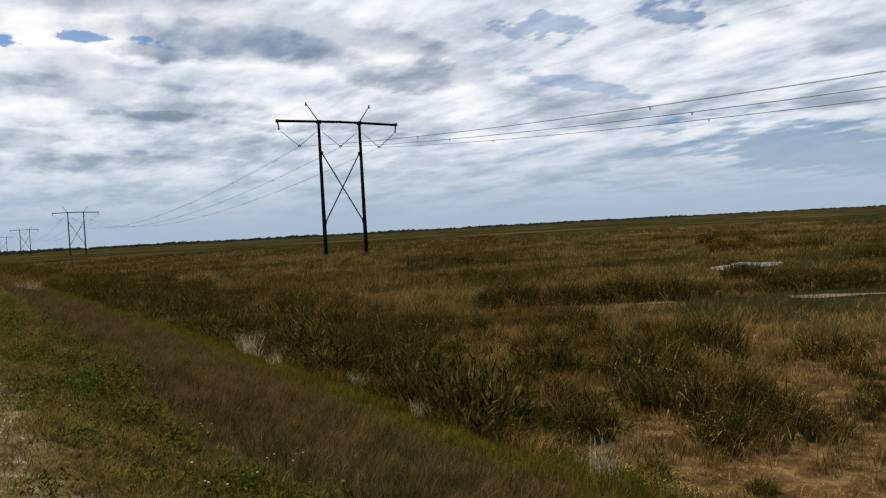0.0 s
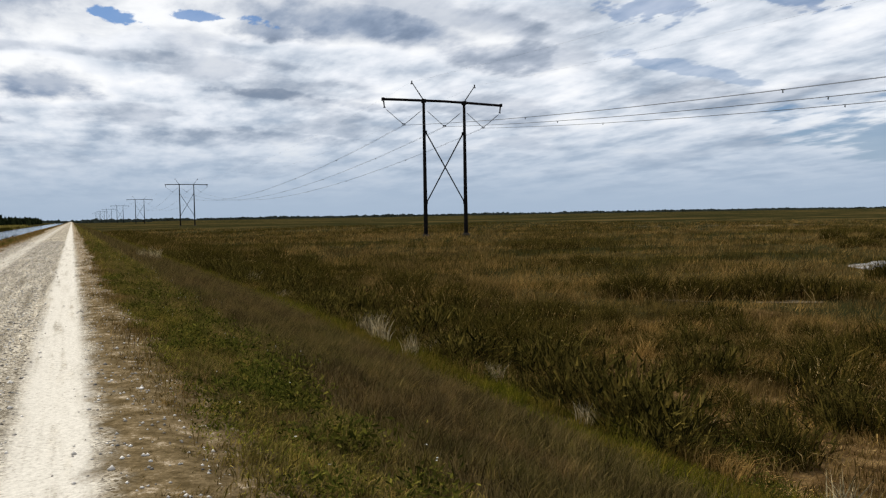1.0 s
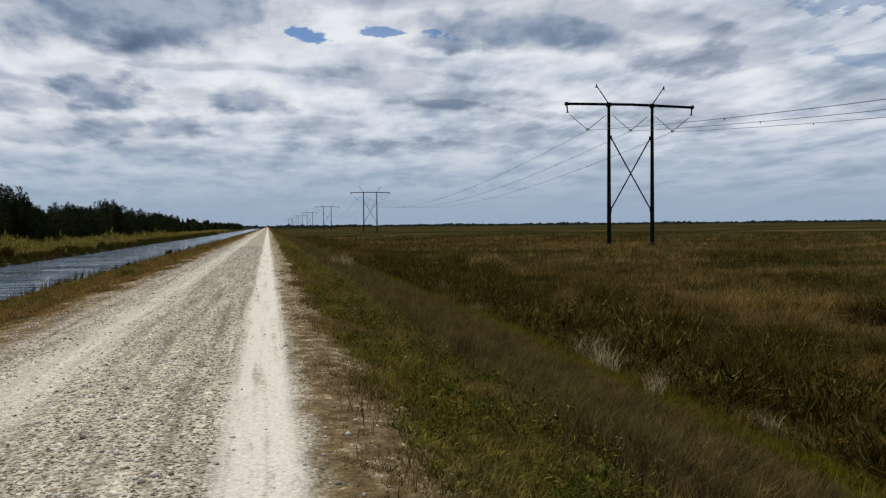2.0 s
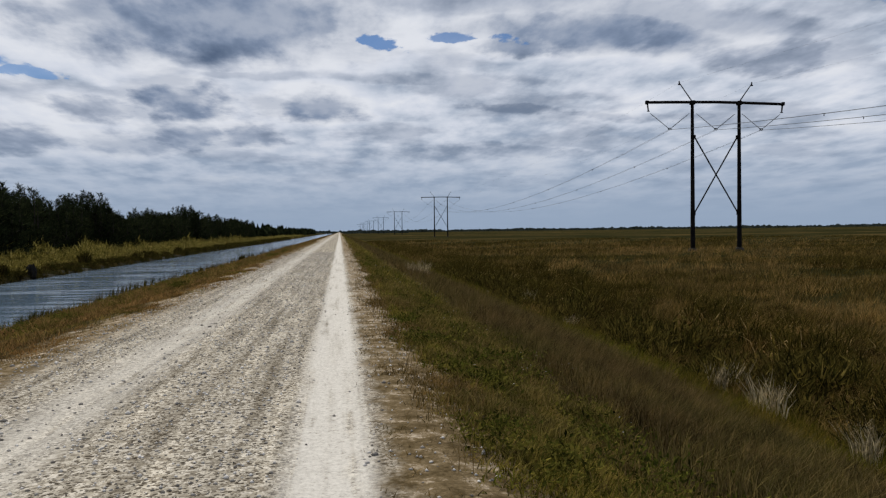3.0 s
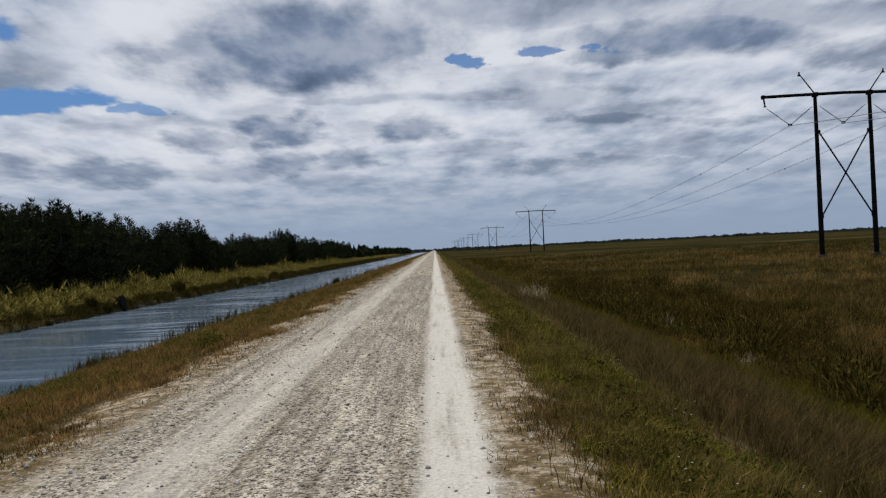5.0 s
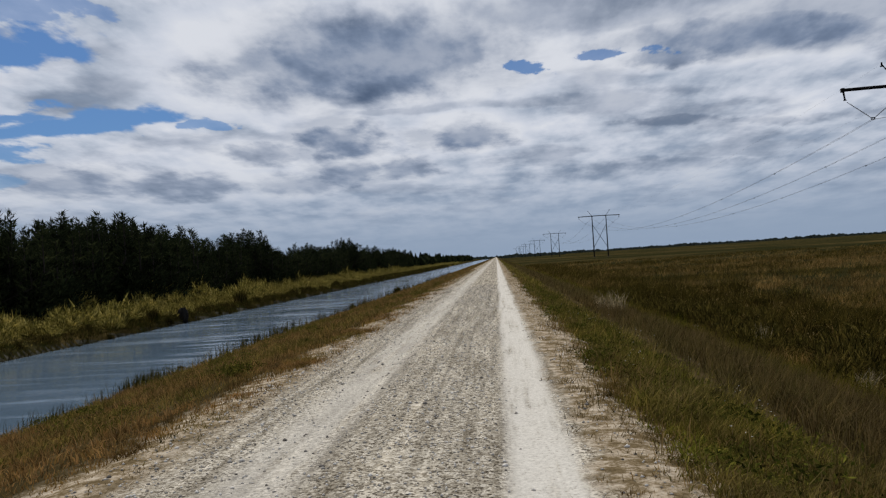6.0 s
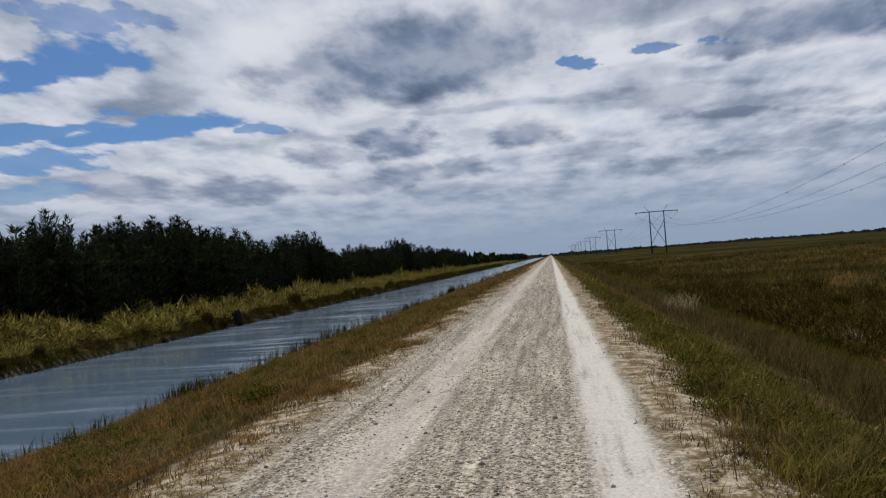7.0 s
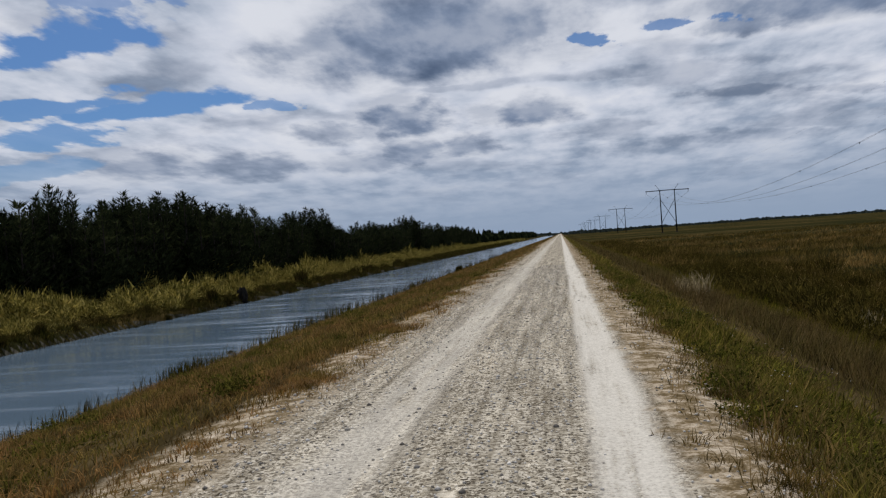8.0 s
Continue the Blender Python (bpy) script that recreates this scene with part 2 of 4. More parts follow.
    ruts = ramp_node(nt, noise_node(nt, mapped(nt, c, (5.5, .22, 1), (2, 5, 0)), 1.0, 6, 0.65), [(0.36, (.62, .60, .57)), (0.5, (1, 1, 1)), (0.66, (1.35, 1.34, 1.32))])
    stony = mix_node(nt, 1.0, stony, ruts, "MULTIPLY")
    col = mix_node(nt, track, stony, powder)
    edge = math_node(nt, "MAXIMUM", smooth(nt, xr, 0.74, 1.02), smooth(nt, xr, -2.2, -2.85))
    litter = shoulder_colour(nt, c)
    col = mix_node(nt, edge, col, litter)
    link(nt, col, bsdf.inputs["Base Color"])
    bsdf.inputs["Roughness"].default_value = 0.95
    bsdf.inputs["Specular IOR Level"].default_value = 0.0
    rel = math_node(nt, "ADD", math_node(nt, "MULTIPLY", math_node(nt, "SUBTRACT", 1.0, vor.outputs["Distance"]), math_node(nt, "SUBTRACT", 1.1, track)), math_node(nt, "MULTIPLY", grit, 0.9))
    bump(nt, rel, bsdf, 0.5, 0.02)
    return m


def soil_material(name, cols, scale=0.6, stretch=(1, 1, 1), relief=0.5):
    m, nt, bsdf = material(name)
    c = object_coord(nt)
    n1 = noise_node(nt, mapped(nt, c, stretch), scale, 7, 0.62)
    n2 = noise_node(nt, c, 11, 5, 0.7)
    f = math_node(nt, "ADD", math_node(nt, "MULTIPLY", n1, 0.7), math_node(nt, "MULTIPLY", n2, 0.3))
    link(nt, ramp_node(nt, f, [(0.36 + 0.28 * i / (len(cols) - 1), k) for i, k in enumerate(cols)]), bsdf.inputs["Base Color"])
    bsdf.inputs["Roughness"].default_value = 0.95
    bsdf.inputs["Specular IOR Level"].default_value = 0.0
    bump(nt, n2, bsdf, relief, 0.08)
    return m


def marsh_material():
    """Marsh plain: broad drifts of olive sedge and tan dead stalks, finer streaks between."""
    m, nt, bsdf = material("marsh_plain")
    c = object_coord(nt)
    broad = noise_node(nt, mapped(nt, c, (.5, 1, 1), (40, 13, 0), (0, 0, .5)), 0.012, 6, 0.6, 0.4)
    mid = noise_node(nt, mapped(nt, c, (.6, 1, 1), (4, 1, 0), (0, 0, .5)), 0.07, 6, 0.65)
    small = noise_node(nt, c, 1.4, 6, 0.7)
    f = math_node(nt, "ADD", math_node(nt, "MULTIPLY", broad, 0.6), math_node(nt, "MULTIPLY", mid, 0.4))
    green = mix_node(nt, small, (.013, .0135, .005), (.028, .027, .010))
    brown = mix_node(nt, small, (.042, .031, .011), (.09, .064, .024))
    link(nt, mix_node(nt, smooth(nt, f, 0.42, 0.51), brown, green), bsdf.inputs["Base Color"])
    bsdf.inputs["Roughness"].default_value = 0.95
    bsdf.inputs["Specular IOR Level"].default_value = 0.0
    bump(nt, math_node(nt, "ADD", small, mid), bsdf, 0.7, 0.3)
    return m


def water_material(name, colour, ripple, rough):
    m, nt, bsdf = material(name)
    c = object_coord(nt)
    bsdf.inputs["Base Color"].default_value = (*colour, 1)
    bsdf.inputs["Roughness"].default_value = rough
    bsdf.inputs["IOR"].default_value = 1.33
    w1 = noise_node(nt, mapped(nt, c, (.8, 1.1, 1), (0, 0, 0), (0, 0, .5)), 0.9, 6, 0.62)
    w2 = noise_node(nt, mapped(nt, c, (.5, 1, 1)), 0.10, 3, 0.5)
    h = math_node(nt, "MULTIPLY", w1, smooth(nt, w2, 0.3, 0.65))
    gusts = noise_node(nt, mapped(nt, c, (.07, .55, 1), (0, 0, 0), (0, 0, -.46)), 1.0, 5, 0.6)
    link(nt, ramp_node(nt, gusts, [(0.35, rough * 0.25), (0.5, rough * 0.9), (0.65, rough * 2.4)]), bsdf.inputs["Roughness"])
    bump(nt, h, bsdf, ripple, 0.035)
    return m


M_ROAD = road_material()
M_SHOULDER = shoulder_material()
M_LEVEE = soil_material("levee_soil", [(.022, .018, .007), (.05, .036, .015), (.10, .074, .038)], 0.9)
M_MARSH = marsh_material()
M_LITTER = soil_material("dead_reed_litter", [(.024, .0145, .006), (.085, .051, .021), (.185, .12, .053)], 1.7)
M_BED = plain_material("canal_bed", (.02, .018, .01), (.05, .045, .03))
M_WATER = water_material("canal_water", (.095, .138, .19), 0.8, 0.11)
M_POND = water_material("pond_water", (.15, .13, .105), 0.05, 0.45)
M_SAND = soil_material("dry_mud", [(.10, .078, .046), (.20, .16, .105)], 0.6)
M_STEEL = plain_material("weathered_steel", (.005, .0045, .0045), (.014, .0125, .0115), 0.7, 0.95, 0.0)
M_STEEL.node_tree.nodes["Principled BSDF"].inputs["Specular IOR Level"].default_value = 0.03
M_CONC = plain_material("footing_concrete", (.018, .016, .014), (.04, .036, .03))
M_INSUL = plain_material("insulator_glass", (.06, .06, .065), (.13, .13, .14), 2, 0.4)
M_WIRE = plain_material("aluminium_wire", (.10, .102, .105), (.17, .173, .178), 0.4, 0.6, 0.3)
M_BARK = plain_material("bark", (.012, .010, .008), (.035, .029, .023), 2.5, 0.9, 0, 0.6)
M_STUMP = plain_material("rotten_wood", (.004, .0035, .003), (.013, .011, .009), 4, 0.95, 0, 0.8)
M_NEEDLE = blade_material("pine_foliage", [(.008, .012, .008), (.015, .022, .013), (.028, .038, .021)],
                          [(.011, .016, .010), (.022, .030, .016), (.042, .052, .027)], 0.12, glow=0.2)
# foliage paler than the near trees: distance haze put into the base colour
M_HAZED_WOOD = soil_material("far_woods", [(.035, .045, .035), (.07, .08, .065)], 0.03)
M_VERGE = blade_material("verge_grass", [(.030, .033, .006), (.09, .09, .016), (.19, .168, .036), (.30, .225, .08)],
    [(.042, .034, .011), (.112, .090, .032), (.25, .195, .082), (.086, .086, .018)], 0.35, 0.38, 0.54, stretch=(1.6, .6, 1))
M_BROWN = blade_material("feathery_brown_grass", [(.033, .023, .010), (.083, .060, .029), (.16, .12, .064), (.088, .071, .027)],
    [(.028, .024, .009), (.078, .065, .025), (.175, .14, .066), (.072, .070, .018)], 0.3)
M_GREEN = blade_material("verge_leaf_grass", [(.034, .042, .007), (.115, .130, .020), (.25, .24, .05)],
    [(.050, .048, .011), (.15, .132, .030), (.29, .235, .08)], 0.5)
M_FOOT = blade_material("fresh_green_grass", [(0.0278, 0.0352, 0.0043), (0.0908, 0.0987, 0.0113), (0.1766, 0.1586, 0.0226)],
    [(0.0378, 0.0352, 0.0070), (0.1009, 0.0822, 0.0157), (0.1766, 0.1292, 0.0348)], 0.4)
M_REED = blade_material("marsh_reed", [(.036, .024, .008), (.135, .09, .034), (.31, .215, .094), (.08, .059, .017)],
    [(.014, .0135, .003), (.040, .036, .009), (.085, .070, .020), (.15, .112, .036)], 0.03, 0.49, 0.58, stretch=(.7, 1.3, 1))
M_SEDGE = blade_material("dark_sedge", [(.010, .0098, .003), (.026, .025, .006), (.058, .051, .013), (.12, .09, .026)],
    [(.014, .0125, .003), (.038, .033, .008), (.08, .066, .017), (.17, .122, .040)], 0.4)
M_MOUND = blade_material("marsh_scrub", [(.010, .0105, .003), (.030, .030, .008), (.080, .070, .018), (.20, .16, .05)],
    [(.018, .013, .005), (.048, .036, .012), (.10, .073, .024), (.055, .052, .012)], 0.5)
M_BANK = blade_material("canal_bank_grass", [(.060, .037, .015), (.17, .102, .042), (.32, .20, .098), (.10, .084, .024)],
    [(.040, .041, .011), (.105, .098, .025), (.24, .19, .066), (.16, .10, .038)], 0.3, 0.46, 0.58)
# waterside plants, their colours darkened to stand for shade along the banks
M_SHADE_EDGE = blade_material("shade_toned_growth", [(.011, .011, .004), (.028, .024, .008), (.056, .046, .016), (.11, .084, .032)],
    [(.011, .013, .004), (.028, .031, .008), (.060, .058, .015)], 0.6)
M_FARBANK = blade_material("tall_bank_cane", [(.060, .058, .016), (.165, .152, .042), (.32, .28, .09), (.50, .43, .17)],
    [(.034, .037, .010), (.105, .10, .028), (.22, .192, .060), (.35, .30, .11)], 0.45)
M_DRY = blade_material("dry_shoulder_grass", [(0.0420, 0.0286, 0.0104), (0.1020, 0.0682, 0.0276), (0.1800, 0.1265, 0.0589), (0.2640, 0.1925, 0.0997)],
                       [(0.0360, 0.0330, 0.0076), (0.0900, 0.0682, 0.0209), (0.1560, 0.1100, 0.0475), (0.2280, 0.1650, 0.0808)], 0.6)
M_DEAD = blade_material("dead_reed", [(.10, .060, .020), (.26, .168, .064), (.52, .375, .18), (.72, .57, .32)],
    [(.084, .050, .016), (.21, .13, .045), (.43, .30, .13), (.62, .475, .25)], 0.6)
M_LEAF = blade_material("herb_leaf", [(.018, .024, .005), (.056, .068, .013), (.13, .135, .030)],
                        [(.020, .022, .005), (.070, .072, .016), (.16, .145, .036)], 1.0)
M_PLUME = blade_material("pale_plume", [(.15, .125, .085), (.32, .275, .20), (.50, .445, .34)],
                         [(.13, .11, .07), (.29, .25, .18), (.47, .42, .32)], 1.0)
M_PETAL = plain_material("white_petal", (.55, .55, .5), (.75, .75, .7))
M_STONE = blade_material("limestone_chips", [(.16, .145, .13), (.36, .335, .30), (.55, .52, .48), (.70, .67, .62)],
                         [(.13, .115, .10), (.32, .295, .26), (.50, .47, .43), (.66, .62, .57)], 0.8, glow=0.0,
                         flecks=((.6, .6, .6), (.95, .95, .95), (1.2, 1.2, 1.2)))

# ---------------------------------------------------------------- mesh helpers


def part(name, bm, mat, parent=None, label=""):
    me = bpy.data.meshes.new(name)
    bm.to_mesh(me)
    bm.free()
    me.materials.append(mat)
    ob = new(name, me)
    ob.parent = parent
    if label:
        ob["label"] = label
    return ob


def empty(name, at=(0, 0, 0)):
    ob = new(name)
    ob.location = at
    return ob


def tri_mesh(name, verts, tris, mat, uv=None):
    """A mesh from arrays of corners and triangles."""
    me = bpy.data.meshes.new(name)
    verts, tris = np.asarray(verts, np.float32), np.asarray(tris, np.int32)
    me.vertices.add(len(verts))
    me.vertices.foreach_set("co", verts.ravel())
    me.loops.add(tris.size)
    me.loops.foreach_set("vertex_index", tris.ravel())
    me.polygons.add(len(tris))
    me.polygons.foreach_set("loop_start", np.arange(0, tris.size, 3, dtype=np.int32))
    me.update(calc_edges=True)
    me.materials.append(mat)
    return me


def tube(bm, a, b, r0, r1, sides=8, caps=True):
    """A tapered round bar between two places."""
    a, b = Vector(a), Vector(b)
    q = (b - a).to_track_quat("Z", "Y")
    rings = []
    for p, r in ((a, r0), (b, r1)):
        rings.append([bm.verts.new(p + q @ Vector((r * math.cos(k * math.tau / sides), r * math.sin(k * math.tau / sides), 0))) for k in range(sides)])
    for k in range(sides):
        bm.faces.new((rings[0][k], rings[0][(k + 1) % sides], rings[1][(k + 1) % sides], rings[1][k]))
    if caps:
        bm.faces.new(rings[0][::-1]), bm.faces.new(rings[1])
    return bm


def box(bm, x0, y0, z0, x1, y1, z1, bevel=0.0):
    m = Matrix.Translation(((x0 + x1) / 2, (y0 + y1) / 2, (z0 + z1) / 2)) @ Matrix.Diagonal((x1 - x0, y1 - y0, z1 - z0, 1))
    r = bmesh.ops.create_cube(bm, size=1, matrix=m)
    if bevel:
        edges = list({e for v in r["verts"] for e in v.link_edges})
        bmesh.ops.bevel(bm, geom=edges, offset=bevel, segments=2, affect="EDGES", profile=0.6)
    return bm


# ---------------------------------------------------------------- ground
# levee cross-section: canal, bank, crown with the road, slope, marsh
PROFILE = [(-4800, -2.4), (-90, -2.2), (-52, -2.1), (-44, -2.6), (-37.7, -3.0), (-36.7, -3.35), (-36.35, -4.0), (-33, -5.6), (-23, -5.6), (-20, -4.4), (-17.5, -3.78), (-12, -2.24),
           (-6, -0.74), (-3.6, -0.10), (-3.0, -0.03), (-0.8, 0.0), (1.3, -0.03), (1.7, -0.09), (2.4, -0.36), (3.0, -0.58), (12.0, -3.66), (13.5, -4.0), (4800, -4.0)]
ROAD_DROP = 0.05
PX, PZ = np.array([p[0] for p in PROFILE], float), np.array([p[1] for p in PROFILE], float)


def lump(x, y):
    """Gentle unevenness of the ground away from the road."""
    x, y = np.asarray(x, float), np.asarray(y, float)
    w = np.clip((np.abs(x + 0.8) - 2.6) / 3, 0, 1)
    n = np.sin(x * 0.9 + 1.3 * np.sin(y * 0.31)) * 0.5 + np.sin(y * 0.77 + 0.6 * x) * 0.5 + 0.6 * np.sin(y * 0.13 + x * 0.21 + 2)
    return 0.055 * w * n


def ground_z(x, y):
    bed = np.clip((1.75 - np.abs(np.asarray(x, float) + 0.85)) / 0.25, 0, 1)
    return np.interp(x, PX, PZ) + lump(x, y) - ROAD_DROP * bed


def grid_mesh(name, xs, ys, zf, mats, pick=None):
    xs, ys = np.asarray(xs, float), np.asarray(ys, float)
    gx, gy = np.meshgrid(xs, ys)
    v = np.stack([gx, gy, zf(gx, gy)], -1).reshape(-1, 3)
    nx = len(xs)
    i, j = np.meshgrid(np.arange(nx - 1), np.arange(len(ys) - 1))
    a = (j * nx + i).ravel()
    tris = np.concatenate([np.stack([a, a + 1, a + nx + 1], -1), np.stack([a, a + nx + 1, a + nx], -1)])
    me = tri_mesh(name, v, tris, mats[0])
    for m in mats[1:]:
        me.materials.append(m)
    if pick is not None:
        c = v[tris].mean(1)
        me.polygons.foreach_set("material_index", pick(c[:, 0], c[:, 1]).astype(np.int32))
    me.polygons.foreach_set("use_smooth", np.ones(len(tris), bool))
    return me


gxs = np.unique(np.concatenate([PX, np.linspace(-60, -3.2, 72), np.linspace(-3.2, 1.7, 8), np.linspace(1.7, 16, 36), np.linspace(16, 60, 30), np.geomspace(60, 4800, 24), -np.geomspace(60, 4800, 16)]))
gys = np.unique(np.concatenate([np.linspace(-40, 80, 161), np.geomspace(80, 4900, 60), -np.geomspace(40, 4800, 20)]))


def ground_kind(x, y):
    k = np.full(len(x), 1)
    k[(x > -19.5) & (x < 12.5)] = 0
    k[(x > -4.4) & (x < 2.9)] = 4
    k[(x <= -19.5) & (x > -36.5)] = 2
    k[(x >= 12.5) & (x < 34) & (y < 26) & (y > -30)] = 3
    return k


ground = new("ground", grid_mesh("ground", gxs, gys, ground_z, [M_LEVEE, M_MARSH, M_BED, M_LITTER, M_SHOULDER], ground_kind))
tagged(ground, "levee banks falling to a flat brown grassy marsh", "ground", kind="structure")


def shoulder_edge(y):
    """The right shoulder widens a little along the road."""
    return 0.98 + 0.017 * np.clip(y + 2, 0, 27) - 0.09 * np.clip(-1.5 - y, 0, 4)


def bank_edge(y):
    """The grass on the canal side draws back from the track a little further on."""
    return -2.43 - 0.022 * np.clip(y - 8, 0, 22)


def road_z(x, y):
    """Wheel ruts, a stony crown, and ragged margins that dive under the verges."""
    rut = 0.022 * (np.exp(-((x - 0.5) / 0.3) ** 2) + 0.8 * np.exp(-((x + 1.48) / 0.4) ** 2))
    rag = 0.13 * np.sin(y * 0.9 + 1.2 * np.sin(y * 0.37)) + 0.09 * np.sin(y * 2.1 + 2)
    over = np.maximum(x - shoulder_edge(y) - rag, -2.95 - 0.8 * rag - x)
    dive = 0.04 * np.clip(over / 0.7, -0.2, 1.6)
    return np.interp(x, PX, PZ) + 0.018 - rut - dive + 0.006 * np.sin(y * 1.1 + 3 * x) * np.sin(x * 2.3)


rys = np.unique(np.concatenate([np.linspace(-20, 60, 401), np.geomspace(60, 4900, 90)]))
road = new("road", grid_mesh("road", np.linspace(-3.7, 2.25, 75), rys, road_z, [M_ROAD]))
tagged(road, "straight unpaved levee track of crushed white limestone", "road", kind="structure")

canal = new("water", grid_mesh("water", [-37.5, -30, -24, -17.3], np.concatenate([np.linspace(-200, 400, 31), np.geomspace(420, 4900, 12)]), lambda x, y: x * 0 - 3.9, [M_WATER]))
tagged(canal, "long straight canal with dark rippled water", "water", kind="structure")


def pond(cx, cy, rx, ry, turn, seed, dry):
    rng = np.random.default_rng(seed)
    bm = bmesh.new()
    ph = rng.uniform(0, 6.28, 5)
    pts = []
    for k in range(56):
        a = k * math.tau / 56
        r = 1 + sum(0.30 / (i + 1) * math.sin((i + 2) * a + ph[i]) for i in range(5))
        x, y = rx * r * math.cos(a), ry * r * math.sin(a)
        pts.append((cx + x * math.cos(turn) - y * math.sin(turn), cy + x * math.sin(turn) + y * math.cos(turn)))
    bm.faces.new([bm.verts.new((x, y, -3.985)) for x, y in pts])
    if dry:
        return tagged(part("mud_flat", bm, M_SAND), "bare pale tan mud flat in the marsh", "mud flat", "marsh pools", "structure")
    return tagged(part("pond", bm, M_POND), "shallow pale pool of standing water in the marsh", "pond", "marsh pools", "structure")


PONDS = [(36, 30, 7, 1.3, -0.74), (70, 42, 6.0, 2.8, 0.60), (50, 18, 8, 1.6, -0.6), (215, 178, 12, 7, -0.86), (195, 205, 20, 4, -0.8), (160, 172, 14, 3, -0.8)]
for i, (cx, cy, rx, ry, turn) in enumerate(PONDS):
    pond(cx, cy, rx, ry, turn, i, i != 1)

# ---------------------------------------------------------------- power line
POLE_L, POLE_R, ARM_Z, FOOT_Z = -5.72, 5.72, 30.0, -4.05
PHASES = (-11.2, 0.0, 11.2)
HANG_Z = 23.9
LINE_X, FIRST_Y, SPAN = 87.1, 171.8, 487.0


def build_pylon():
    """An H-frame of two tapered poles with a crossarm, cross braces, V strings and two raised earth-wire arms; origin at its foot's centre."""
    root = empty("transmission_pylon")
    h = ARM_Z - FOOT_Z
    for x in (POLE_L, POLE_R):
        bm = bmesh.new()
        for k in range(6):
            a, b = k / 6, (k + 1) / 6
            tube(bm, (x, 0, h * a), (x, 0, h * b - 0.03), 0.54 - 0.19 * a, 0.54 - 0.19 * b, 12)
            tube(bm, (x, 0, h * b - 0.10), (x, 0, h * b), 0.58 - 0.19 * b, 0.58 - 0.19 * b, 12)
        part("pole", bm, M_STEEL, root, "dark weathered tapered pole")
        bm = bmesh.new()
        tube(bm, (x, 0, -0.4), (x, 0, 0.55), 1.15, 0.95, 12)
        tube(bm, (x, 0, 0.55), (x, 0, 0.75), 0.8, 0.7, 12)
        part("footing", bm, M_CONC, root)
    bm = bmesh.new()
    pts = [(-16.65, h + 0.05), (-11, h + 0.16), (POLE_L, h + 0.22), (0, h + 0.30), (POLE_R, h + 0.22), (11, h + 0.10), (16.65, h - 0.02)]
    rings = [[bm.verts.new((x, 0.33 * math.cos(k * math.tau / 10), z + 0.33 * math.sin(k * math.tau / 10))) for k in range(10)] for x, z in pts]
    for a, b in zip(rings, rings[1:]):
        for k in range(10):
            bm.faces.new((a[k], a[(k + 1) % 10], b[(k + 1) % 10], b[k]))
    bm.faces.new(rings[0][::-1]), bm.faces.new(rings[-1])
    crossarm = part("crossarm", bm, M_STEEL, root)
    for x in (-16.65, 16.65):
        part("end_plate", box(bmesh.new(), x - 0.28, -0.4, h - 0.35, x + 0.28, 0.4, h + 0.45, 0.06), M_STEEL, crossarm)
    for x in (POLE_L, POLE_R):
        part("bracket", box(bmesh.new(), x - 0.5, -0.5, h - 0.35, x + 0.5, 0.5, h + 0.6, 0.08), M_STEEL, crossarm)
    for s in (-1, 1):
        bm = bmesh.new()
        tube(bm, (s * 16.5, 0, h - 0.3), (s * 16.3, 0, h - 1.9), 0.2, 0.16, 8)
        box(bm, s * 16.3 - 0.3, -0.12, h - 2.05, s * 16.3 + 0.3, 0.12, h - 1.85, 0.03)
        part("hanger", bm, M_STEEL, crossarm)
        bm = bmesh.new()
        tube(bm, (s * 5.7, 0, h + 0.3), (s * 8.85, 0, h + 4.6), 0.15, 0.11, 8)
        tube(bm, (s * 8.85, 0, h + 4.3), (s * 8.85, 0, h + 5.0), 0.16, 0.16, 8)
        box(bm, s * 8.85 - 0.3, -0.15, h + 4.1, s * 8.85 + 0.25, 0.15, h + 4.35, 0.03)
        part("earth_wire_arm", bm, M_STEEL, root)
        bm = bmesh.new()
        y = 0.16 * s
        tube(bm, (s * 5.3, y, 26.3), (-s * 5.3, y, 8.7), 0.17, 0.17, 8)
        for x, z in ((s * 5.35, 26.3), (-s * 5.3, 8.7)):
            box(bm, x - 0.3, y - 0.2, z - 0.45, x + 0.3, y + 0.2, z + 0.45, 0.05)
        part("cross_brace", bm, M_STEEL, root)
    for p in PHASES:
        zb = HANG_Z - FOOT_Z
        for s in (-1, 1):
            bm = bmesh.new()
            a = Vector((p + s * 4.75, 0, zb + 3.75))
            b = Vector((p + s * 0.35, 0, zb + 0.35))
            tube(bm, a, b, 0.05, 0.05, 6)
            for k in range(18):
                c = a.lerp(b, 0.12 + 0.8 * k / 17)
                d = a.lerp(b, 0.12 + 0.8 * k / 17 + 0.018)
                tube(bm, c, d, 0.13, 0.08, 8)
            part("insulator_string", bm, M_INSUL, root, "string of grey insulator discs")
        bm = bmesh.new()
        box(bm, p - 0.45, -0.10, zb + 0.18, p + 0.45, 0.10, zb + 0.42, 0.04)
        yoke = part("yoke", bm, M_STEEL, root)
        for s in (-1, 1):
            bm = bmesh.new()
            tube(bm, (p + s * 0.23, -0.35, zb), (p + s * 0.23, 0.35, zb), 0.09, 0.09, 6)
            tube(bm, (p + s * 0.23, 0, zb), (p + s * 0.3, 0, zb + 0.25), 0.05, 0.05, 6)
            part("clamp", bm, M_STEEL, yoke)
    return root


